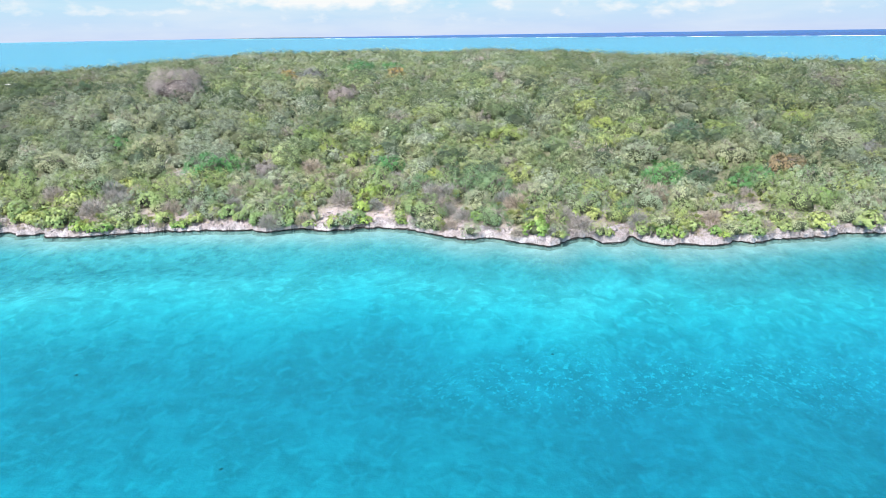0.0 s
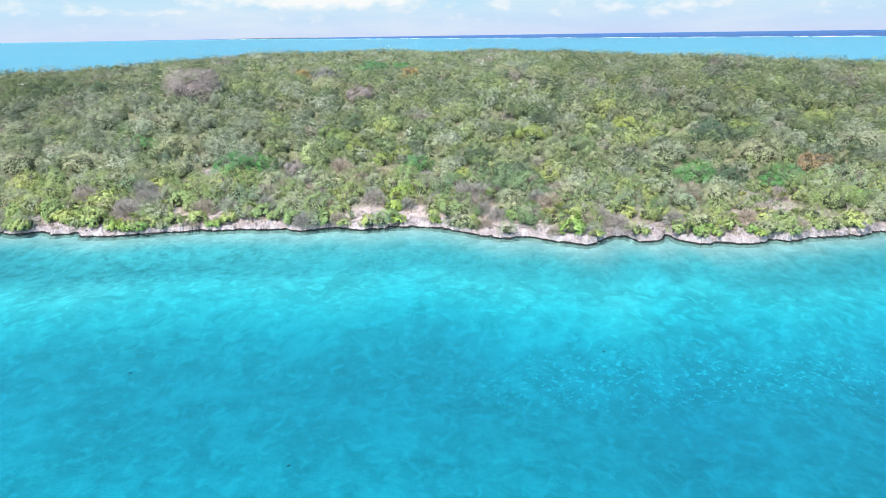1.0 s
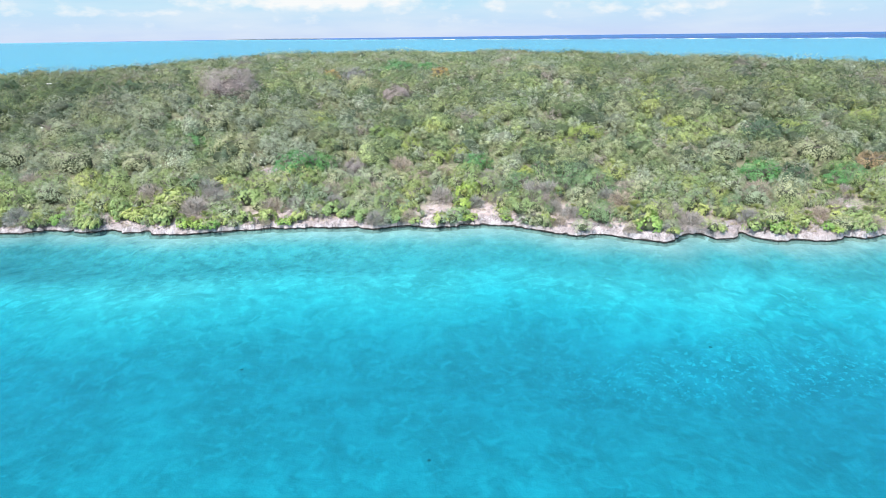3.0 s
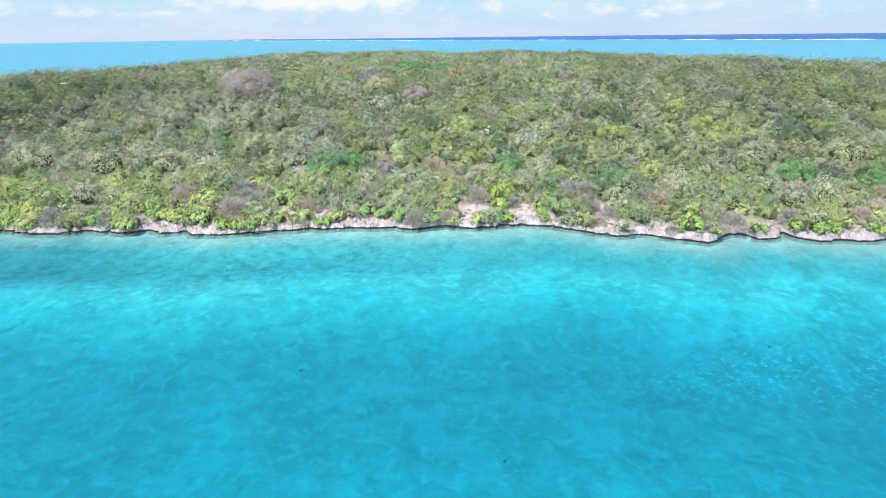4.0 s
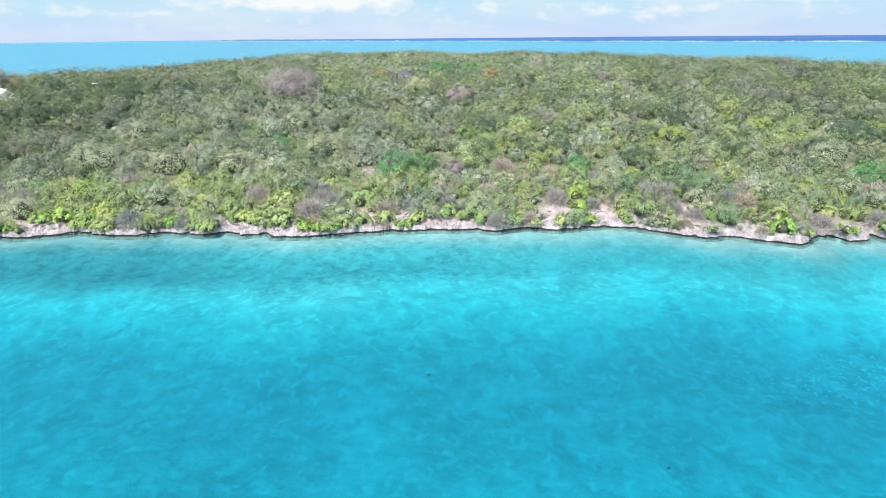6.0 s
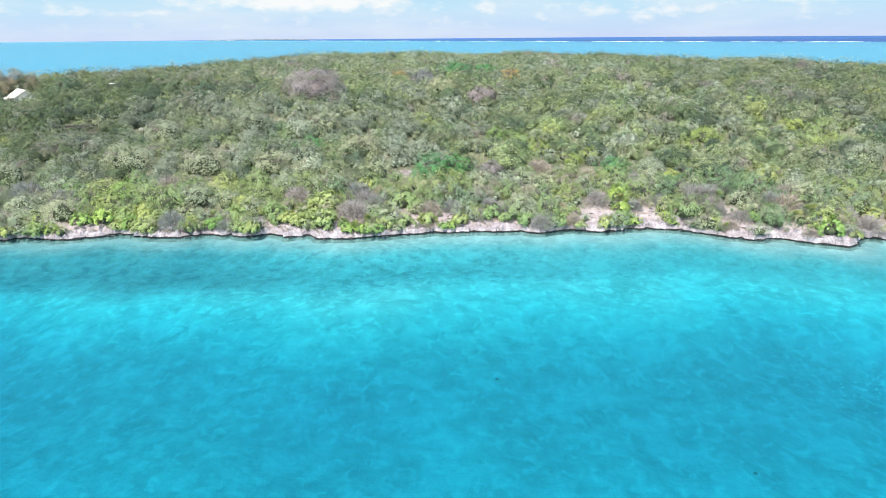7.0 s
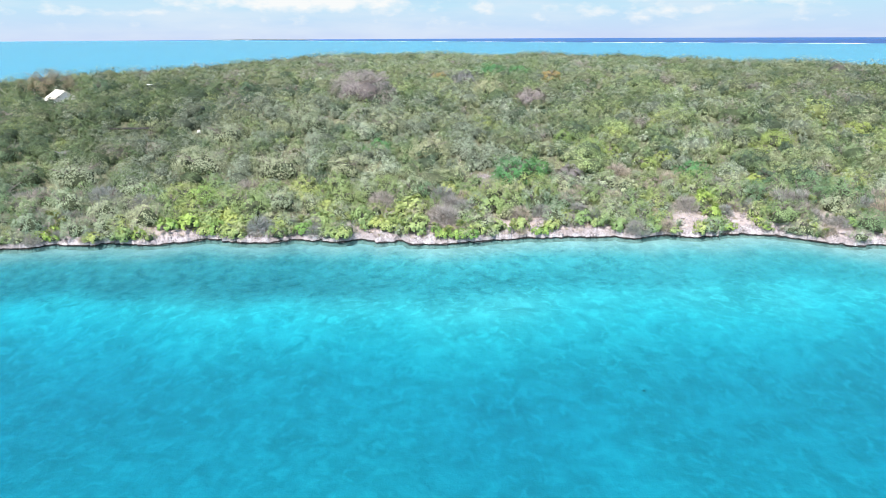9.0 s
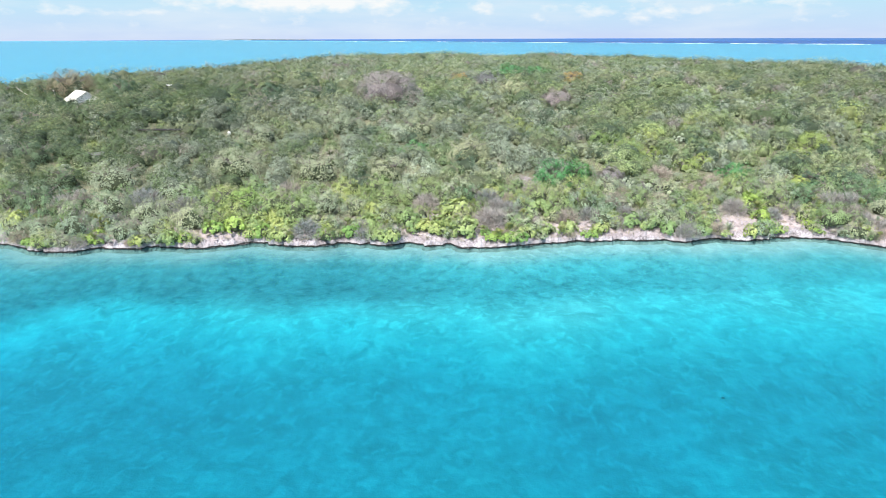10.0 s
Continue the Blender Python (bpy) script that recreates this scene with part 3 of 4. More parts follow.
show("yellow", [(-10.1, 106.3, 2.2), (-10.6, 101.6, 1.6), (6.6, 94.8, 1.4), (20.5, 94.9, 1.2), (14.2, 88.6, 2.1), (37.8, 86.8, 1.1), (59.0, 99.5, 1.9), (63.0, 92.7, 1.4),
    (-87.2, 101.9, 2.1), (-90.2, 101.0, 1.8), (-83.3, 100.9, 1.8), (-87.4, 110.4, 3.1), (-93.7, 98.9, 1.3), (-106.5, 99.0, 1.2), (-70.9, 99.8, 1.6), (-8.5, 107.8, 2.1),
    (60.2, 103.5, 1.2)])
show("seagrape", [(-58.7, 99.1, 1.8), (-54.6, 97.8, 2.3), (-43.3, 98.3, 1.7), (-39.9, 99.2, 1.7), (-30.7, 100.7, 1.9), (-35.2, 99.2, 1.5), (-25.5, 98.2, 1.7), (-21.0, 97.8, 1.7),
    (-11.4, 98.4, 1.8), (35.5, 88.3, 1.4), (53.1, 89.2, 2.0), (60.0, 90.0, 2.2), (-67.6, 106.1, 1.9), (-45.9, 97.5, 1.57), (22.9, 93.1, 1.57)])
show("green", [(-40.0, 105.0, 3.2), (-33.6, 108.8, 2.6), (-27.2, 107.7, 2.7), (-16.9, 106.6, 2.7), (14.1, 107.7, 3.3), (33.9, 90.0, 2.3), (53.4, 95.1, 3.7), (58.9, 95.8, 2.8),
    (25.6, 92.9, 1.8), (-82.4, 108.3, 3.9), (-77.5, 102.0, 2.1), (-63.3, 104.2, 2.3), (-46.3, 111.5, 2.0), (-42.4, 108.9, 3.4), (-34.6, 112.3, 3.0), (-65.5, 108.7, 2.9),
    (-59.2, 111.9, 3.1), (-18.3, 110.0, 2.6), (-23.4, 114.9, 2.4), (35.2, 93.1, 2.5), (51.2, 107.2, 2.9), (27.7, 100.0, 2.6)])
show("dry", [(-50.5, 107.7, 2.2), (-59.8, 107.3, 2.2), (-50.6, 100.2, 2.4), (-36.1, 102.8, 1.7), (20.8, 90.5, 1.9), (28.6, 90.5, 1.6), (-51.4, 101.9, 2.0), (-76.8, 99.6, 2.1),
    (33.7, 98.8, 2.4), (38.8, 90.8, 1.7), (-20.4, 117.4, 2.4), (-102.5, 110.4, 3.0), (-96.0, 108.4, 2.3), (-30.5, 103.4, 1.7), (-13.0, 113.5, 2.0), (-5.8, 111.8, 1.9)])
show("grey", [(-14.5, 107.5, 1.8), (6.9, 99.9, 2.9), (31.6, 95.6, 3.3), (23.8, 97.5, 2.8), (58.3, 91.7, 2.7), (-75.0, 106.4, 3.5), (-93.6, 102.7, 3.5), (-100.4, 105.2, 3.3),
    (-102.4, 100.0, 2.7), (-109.2, 101.1, 3.1), (-48.2, 101.5, 1.9), (-14.3, 110.7, 2.3), (-5.4, 108.8, 2.3), (38.3, 99.9, 3.0), (17.5, 94.5, 2.0), (-106.5, 107.8, 3.6),
    (-99.2, 100.9, 2.4), (-114.0, 101.2, 2.5), (-118.0, 102.6, 2.6), (-112.5, 107.0, 3.0), (-121.5, 105.5, 2.6)])
show("deep", [(-1.3, 98.2, 3.7), (8.6, 93.6, 3.2), (28.3, 95.3, 2.3), (-84.4, 106.2, 2.2), (3.5, 115.9, 2.0), (51.0, 103.5, 2.4)])
show("palm", [(-20.0, 105.6, 1.2), (44.7, 97.4, 1.3), (45.5, 90.7, 1.3), (36.4, 89.5, 1.2), (45.3, 99.2, 1.5), (49.1, 95.4, 1.4), (-45.8, 102.5, 1.1), (-58.7, 103.1, 1.1),
    (-65.7, 100.7, 1.0), (40.6, 96.6, 1.3), (47.2, 97.6, 1.2)])
show("agave", [(-16.9, 98.2, 1.3), (-60.5, 102.1, 1.2), (-38.2, 101.0, 0.9), (4.6, 97.4, 1.0)])
# larger trees on the hill: leaf, place, crown radius, height, label
TREES_LOW = [
    ("lime", -38.2, 115.9, 4.2, 4.7, "fresh green spreading tree in the scrub"),
    ("lime", -34.6, 117.3, 3.2, 4.0, "fresh green spreading tree in the scrub"),
    ("gold", -21.3, 132.5, 3.3, 2.7, "yellow-green rounded bushy tree in the scrub"),
    ("gold", -25.1, 138.5, 2.3, 2.6, "yellow-green rounded bushy tree in the scrub"),
    ("gold", -14.0, 121.3, 2.2, 2.6, "yellow-green rounded bushy tree in the scrub"),
    ("gold", -9.8, 124.8, 2.1, 2.6, "yellow-green rounded bushy tree in the scrub"),
    ("gold", 0.5, 111.9, 1.7, 2.4, "yellow-green rounded bushy tree in the scrub"),
    ("teal", 48.5, 129.8, 4.9, 3.9, "dark bluish green tree in the scrub"),
    ("dark", 3.3, 113.0, 1.9, 2.6, "dense dark green tree in the scrub"),
    ("dark", 31.3, 130.4, 2.1, 2.6, "dense dark green tree in the scrub"),
    ("lime", 36.4, 104.8, 4.0, 3.4, "fresh green spreading tree in the scrub"),
    ("dark", 41.2, 104.4, 3.0, 3.1, "dense dark green tree in the scrub"),
    ("gold", 34.4, 138.1, 3.2, 2.6, "yellow-green rounded bushy tree in the scrub"),
    ("gold", 40.2, 136.6, 3.1, 2.6, "yellow-green rounded bushy tree in the scrub"),
    ("gold", 56.4, 134.6, 2.9, 2.6, "yellow-green rounded bushy tree in the scrub"),
    ("gold", 15.2, 133.5, 3.7, 2.8, "yellow-green rounded bushy tree in the scrub"),
    ("gold", 9.3, 127.5, 2.3, 2.6, "yellow-green rounded bushy tree in the scrub"),
    ("lime", 51.7, 105.6, 2.9, 2.9, "fresh green spreading tree in the scrub"),
    ("pale", 36.6, 115.9, 4.2, 3.5, "pale grey-green rounded tree in the scrub"),
    ("pale", 51.8, 116.4, 4.5, 3.5, "pale grey-green rounded tree in the scrub"),
    ("pale", 73.8, 122.8, 4.9, 4.0, "pale grey-green rounded tree in the scrub"),
    ("brown", 58.9, 111.8, 3.4, 3.0, "brownish grey half-bare tree in the scrub"),
    ("purple", 78.2, 120.6, 2.4, 2.6, "leafless purplish grey tree among green scrub"),
    ("pale", 54.6, 156.5, 3.3, 2.7, "pale grey-green rounded tree in the scrub"),
    ("gold", 77.4, 145.2, 3.6, 2.6, "yellow-green rounded bushy tree in the scrub"),
    ("lime", 47.5, 102.9, 2.3, 2.5, "fresh green spreading tree in the scrub"),
    ("pale", -110.3, 119.7, 5.1, 4.6, "pale grey-green rounded tree in the scrub"),
    ("pale", -78.8, 159.9, 4.5, 4.0, "pale grey-green rounded tree in the scrub"),
    ("pale", -91.7, 125.1, 5.8, 4.5, "pale grey-green rounded tree in the scrub"),
    ("pale", -77.7, 121.1, 4.7, 4.4, "pale grey-green rounded tree in the scrub"),
    ("pale", -66.4, 120.9, 4.2, 4.1, "pale grey-green rounded tree in the scrub"),
    ("pale", -51.4, 129.1, 4.6, 4.0, "pale grey-green rounded tree in the scrub"),
    ("dark", -130.6, 135.6, 4.1, 4.5, "dense dark green tree in the scrub"),
    ("lime", -60.9, 133.7, 2.5, 2.6, "fresh green spreading tree in the scrub"),
    ("gold", -18.6, 127.7, 2.5, 2.6, "yellow-green rounded bushy tree in the scrub"),
    ("purple", -17.1, 110.8, 2.0, 2.2, "leafless purplish grey tree among green scrub"),
    ("purple", -28.6, 118.0, 2.5, 2.5, "leafless purplish grey tree among green scrub"),
    ("lime", -7.5, 117.4, 2.9, 2.6, "fresh green spreading tree in the scrub"),
    ("dark", -119.6, 112.4, 4.6, 4.4, "dense dark green tree in the scrub"),
    ("dark", -119.7, 121.7, 3.7, 3.8, "dense dark green tree in the scrub"),
    ("pale", -75.0, 150.0, 4.5, 4.2, "pale grey-green rounded tree in the scrub"),
    ("pale", -92.0, 146.0, 4.8, 4.2, "pale grey-green rounded tree in the scrub"),
    ("pale", -60.0, 147.0, 4.6, 4.4, "pale grey-green rounded tree in the scrub"),
    ("pale", -66.1, 160.2, 2.2, 3.4, "pale grey-green rounded tree in the scrub"),
]
TREES_HIGH = [
    ("purple", -67.2, 187.0, 9.2, 8.2, "spreading leafless purplish grey tree above the scrub"),
    ("orange", -10.5, 222.5, 3.2, 5.4, "small tree with rusty orange leaves"),
    ("orange", -45.2, 226.0, 3.2, 5.0, "small tree with rusty orange leaves"),
    ("purple", -37.0, 224.5, 4.4, 4.8, "leafless purplish grey tree among green scrub"),
    ("purple", -23.0, 186.5, 4.6, 3.4, "pale leafless tree among green scrub"),
    ("brown", -163.5, 226.5, 8.4, 8.2, "wide brown-leaved tree beside the white house"),
    ("dark", -108.0, 206.0, 5.0, 5.0, "dark bluish green tree in the scrub"),
    ("dark", -100.5, 207.0, 4.0, 4.4, "dark bluish green tree in the scrub"),
    ("lime", -24.9, 256.0, 6.0, 4.6, "fresh green tree in the scrub"),
    ("lime", -14.0, 262.0, 5.0, 4.6, "fresh green tree in the scrub"),
    ("pale", 19.1, 224.6, 4.4, 4.0, "pale grey-green tree in the scrub"),
    ("pale", -33.0, 196.0, 5.5, 5.0, "pale grey-green tree in the scrub"),
    ("dark", -146.0, 222.0, 4.6, 5.0, "dark green tree beside the white house"),
    ("dark", -184.0, 226.0, 4.6, 4.2, "dark green tree near the white house"),
    ("dark", -60.5, 187.0, 2.6, 3.4, "dark green tree in the scrub"),
]
for leaf, lo, hi in (("purple", (0.17, 0.145, 0.145), (0.37, 0.325, 0.325)), ("brown", (0.16, 0.125, 0.08), (0.34, 0.27, 0.18)), ("dark", (0.05, 0.095, 0.055), (0.15, 0.21, 0.125)),
                     ("teal", (0.045, 0.085, 0.055), (0.13, 0.20, 0.13)), ("lime", (0.06, 0.17, 0.065), (0.145, 0.345, 0.13)), ("gold", (0.175, 0.235, 0.065), (0.325, 0.41, 0.145)),
                     ("pale", (0.175, 0.205, 0.13), (0.37, 0.405, 0.28))):
    LEAF[leaf] = leaf_material(leaf + "_tree_leaves", lo, hi)

taken = []
for kind, x, y, radius in SHOWN:
    y = max(y, float(shore_at(x)) + 0.7)
    kind += "_big" if radius > 2.25 and kind in ("green", "deep", "grey", "yellow") else ""
    plant(kind, x, y, radius / NATURAL[kind], 1.05 if radius > 2.4 else 1.15)
    taken.append((x, y, radius * (1.1 if kind in ("palm", "agave", "dry") else 0.8)))


def tree(leaf, x, y, radius, height, label, seed):
    """A low tree: forked tapered trunk, limbs and a crown of leaves or twigs."""
    r = np.random.default_rng(seed)
    root = tagged(new("tree"), label, "tree", "trees above the scrub")
    root.matrix_basis = place(x, y, 0, 1, 1, -0.1)
    part("trunk", limbs_mesh(r, radius, height, 5, 5), root, "grey forked trunk and limbs")
    twiggy = leaf == "purple"
    n = int(min(5000, 105 * radius ** 2 + 700) * (1.3 if twiggy else 1))
    p, q, soft, core, out = crown(r, radius, height, n, int(16 + radius * 6), 0.22, 2, 0.54)
    make = leaf_quads if twiggy else leaf_triangles
    part("crown", quads_mesh("crown", make(r, p, q, (0.48 if y > 160 else 0.36) * r.uniform(0.7, 1.3, n) * (1.2 if twiggy else 1), 0.2 if twiggy else 0.75), LEAF[leaf], np.repeat(soft, 4 if make is leaf_quads else 3, axis=0)), root)
    # dark core in place of the shade deep in the crown
    part("inner_growth", quads_mesh("inner_growth", core, BARE_CORE_SHADE if twiggy else CORE_SHADE, out), root)["kind"] = "stuff"
    taken.append((x, y, radius * 0.95))


for i, row in enumerate(TREES_LOW + TREES_HIGH):
    tree(*row, 300 + i)

# buildings and clearings keep free of scrub
CLEAR = [(-154.4, 212.2, 4.8), (-152.0, 203.5, 3.6), (-149.0, 197.0, 2.0), (-65.2, 163.0, 0.4), (-121.8, 138.8, 1.3), (-99.3, 151.9, 0.7), (-134.1, 227.0, 1.8), (-115.8, 153.8, 2.0), (-111.5, 153.4, 2.0), (-43.4, 118.6, 1.1), (-43.8, 116.4, 0.9), (-150.5, 207.0, 3.4)]
taken += CLEAR


def free(x, y, gap):
    return all((x - a) ** 2 + (y - b) ** 2 > (gap + g) ** 2 for a, b, g in taken)


counts = {k: sum(row[0] == k for row in SHOWN) for k in KINDS}
for step, (near, deep_in, tries, most) in enumerate(((0.4, 5.6, 14000, 540), (5.0, 11.0, 9000, 600))):
    made = 0
    for _ in range(tries):
        x = rng.uniform(-134, 80)
        s = near + deep_in * rng.uniform(0, 1)
        y = float(shore_at(x)) + s
        if bare_at(x, y) > 0.15 or (s < 7 and small_lumps(x, y) > 0.65 - 0.3 * smooth(12, 38, x)):
            continue
        if x > 3 and s < 3.6 and rng.uniform() < 0.85:
            continue
        size = rng.uniform(0.6, 1.3) * (0.75 if s < 3 else 1.0 if s < 6 else 1.25)
        if not free(x, y, (0.32 if s < 6 else 0.5) * size):
            continue
        c = float(patch_lumps(x, y)) * 0.8 + rng.normal(scale=0.9)
        if s < 4.5:
            kind = "seagrape" if c > 0.45 else "green" if c > 0.2 else "grey" if c > -0.5 else "dry" if c > -1.2 else "palm" if c > -1.6 else "yellow"
        elif s < 10:
            kind = "green" if c > 0.65 else "seagrape" if c > 0.35 else "grey" if c > -0.4 else "dry" if c > -1.1 else "deep" if c > -1.6 else "palm"
        else:
            kind = "green" if c > 0.5 else "seagrape" if c > 0.4 else "deep" if c < -1.15 else "dry" if c < -0.65 else "grey"
        if counts[kind] >= 290:
            continue
        counts[kind] += 1
        made += 1
        taken.append((x, y, (0.62 if s < 6 else 0.85) * size))
        plant(kind, x, y, size, rng.uniform(0.75, 1.45))
        if made >= most:
            break


# ---------------------------------------------------------------- woodland beyond
CASTS = np.array([(0.242, 0.281, 0.209, 1), (0.269, 0.301, 0.176, 1), (0.164, 0.224, 0.110, 1), (0.284, 0.347, 0.158, 1), (0.346, 0.400, 0.139, 1), (0.318, 0.281, 0.252, 1), (0.101, 0.148, 0.094, 1), (0.346, 0.390, 0.295, 1)])
# dull green added to the darkened crown cores of the scrub
CORE_TONE = np.array((0.11, 0.14, 0.065, 1))
cast_a, cast_b = Lumps(55, 21), Lumps(24, 22)


def cast_at(x, y, r):
    a, b = float(cast_a(x, y)) + r.normal(scale=0.55), float(cast_b(x, y)) + r.normal(scale=0.6)
    grey = float(smooth(-15, -50, x) * smooth(205, 165, y) * smooth(108, 122, y))
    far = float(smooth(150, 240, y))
    lush = float(smooth(-98, -122, x) * smooth(260, 200, y))
    grey *= 1 - 0.85 * lush
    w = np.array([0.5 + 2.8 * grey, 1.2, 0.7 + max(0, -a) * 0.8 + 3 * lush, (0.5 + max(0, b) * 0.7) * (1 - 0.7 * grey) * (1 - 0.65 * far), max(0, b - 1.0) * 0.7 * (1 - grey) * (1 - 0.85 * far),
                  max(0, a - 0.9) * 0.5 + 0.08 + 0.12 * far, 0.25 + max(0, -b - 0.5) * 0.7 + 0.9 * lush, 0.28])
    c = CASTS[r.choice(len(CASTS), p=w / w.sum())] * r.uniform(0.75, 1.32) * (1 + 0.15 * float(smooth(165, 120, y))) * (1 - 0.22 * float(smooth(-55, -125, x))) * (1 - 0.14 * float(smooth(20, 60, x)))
    c[3] = 1
    return c


def woodland(name, label, s_min, s_max, spacing, leaves, leaf, radius, height, seed, puffs, fill, deep, ball=1):
    """Scrub too dense to count: one sheet of crowns of small leaves."""
    r = np.random.default_rng(seed)
    corners, normals, casts = [], [], []
    spots = np.array(taken)
    for gy in np.arange(95, 600, spacing):
        for gx in np.arange(-75 - 0.70 * gy, 14 + 0.70 * gy, spacing):
            x, y = gx + r.uniform(-0.5, 0.5) * spacing, gy + r.uniform(-0.5, 0.5) * spacing
            s, e = y - shore_at(x), far_at(x) - y
            if not (s_min <= s < s_max) or e < 8:
                continue
            k = float(np.clip(r.lognormal(-0.10, 0.42), 0.5, 2.1))
            R, H = radius * k, height * k ** 0.6 * r.uniform(0.85, 1.15)
            if np.any((spots[:, 0] - x) ** 2 + (spots[:, 1] - y) ** 2 < (spots[:, 2] + 0.28 * R) ** 2):
                continue
            n = int(leaves * (0.6 + 0.4 * k * k))
            p, q, soft, core, out = crown(r, R, H, n, int(puffs * (0.6 + 0.5 * k)), ball=ball, fill=fill)
            foot = np.array((x, y, float(height_at(x, y)) - 0.1))
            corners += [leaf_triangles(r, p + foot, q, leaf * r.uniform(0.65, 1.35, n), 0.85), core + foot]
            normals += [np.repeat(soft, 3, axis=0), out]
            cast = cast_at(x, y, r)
            # cores get a fraction (deep) of the leaf colour: painted shade inside the crowns
            casts += [np.tile(cast, (n * 3, 1)), np.tile(deep * cast + 0.2 * CORE_TONE, (len(core) * 3, 1))]
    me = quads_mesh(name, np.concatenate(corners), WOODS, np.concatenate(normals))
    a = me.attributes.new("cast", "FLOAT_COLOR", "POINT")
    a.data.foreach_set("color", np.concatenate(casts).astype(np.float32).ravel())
    return tagged(new(name, me), label, "woodland", kind="stuff")


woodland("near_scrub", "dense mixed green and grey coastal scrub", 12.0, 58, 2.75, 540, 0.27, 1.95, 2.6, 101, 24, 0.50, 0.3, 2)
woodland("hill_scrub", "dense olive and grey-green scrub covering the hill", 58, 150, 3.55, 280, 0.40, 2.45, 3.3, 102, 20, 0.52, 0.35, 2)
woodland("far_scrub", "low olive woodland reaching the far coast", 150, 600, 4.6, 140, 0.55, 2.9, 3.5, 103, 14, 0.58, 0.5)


# ---------------------------------------------------------------- buildings and small things on the hill
WHITE = plain("white_render", (0.80, 0.78, 0.74), 0.7, 1.5, 0.08)
CREAM = plain("cream_roof_sheet", (0.78, 0.72, 0.64), 0.55, 2.0, 0.10)
GREYROOF = plain("grey_roof_sheet", (0.20, 0.175, 0.19), 0.7, 2.0, 0.18)
DARK = plain("dark_timber", (0.025, 0.02, 0.018), 0.8, 4.0, 0.3)
PALEWOOD = plain("bleached_wood", (0.62, 0.57, 0.50), 0.8, 6.0, 0.2)
GLASS = plain("dark_window_glass", (0.03, 0.04, 0.05), 0.15, 1.0, 0.1, 0.0)


def box(name, lo, hi, material, parent, label="", bevel=0.02):
    bm = bmesh.new()
    bmesh.ops.create_cube(bm, size=1, matrix=Matrix.Translation((Vector(lo) + Vector(hi)) / 2) @ Matrix.Diagonal((*(Vector(hi) - Vector(lo)), 1)))
    bmesh.ops.bevel(bm, geom=bm.edges[:], offset=bevel, segments=1, affect="EDGES")
    me = bpy.data.meshes.new(name)
    bm.to_mesh(me)
    bm.free()
    me.materials.append(material)
    return part(name, me, parent, label)


def slab(name, corners, thick, material, parent, label=""):
    """A flat sheet of some thickness through four corners."""
    c = [Vector(p) for p in corners]
    n = (c[1] - c[0]).cross(c[3] - c[0]).normalized() * thick
    verts = c + [p - n for p in c]
    faces = [(0, 1, 2, 3), (7, 6, 5, 4)] + [(i, i + 4, (i + 1) % 4 + 4, (i + 1) % 4) for i in range(4)]
    return part(name, mesh_of(name, verts, faces, material), parent, label)


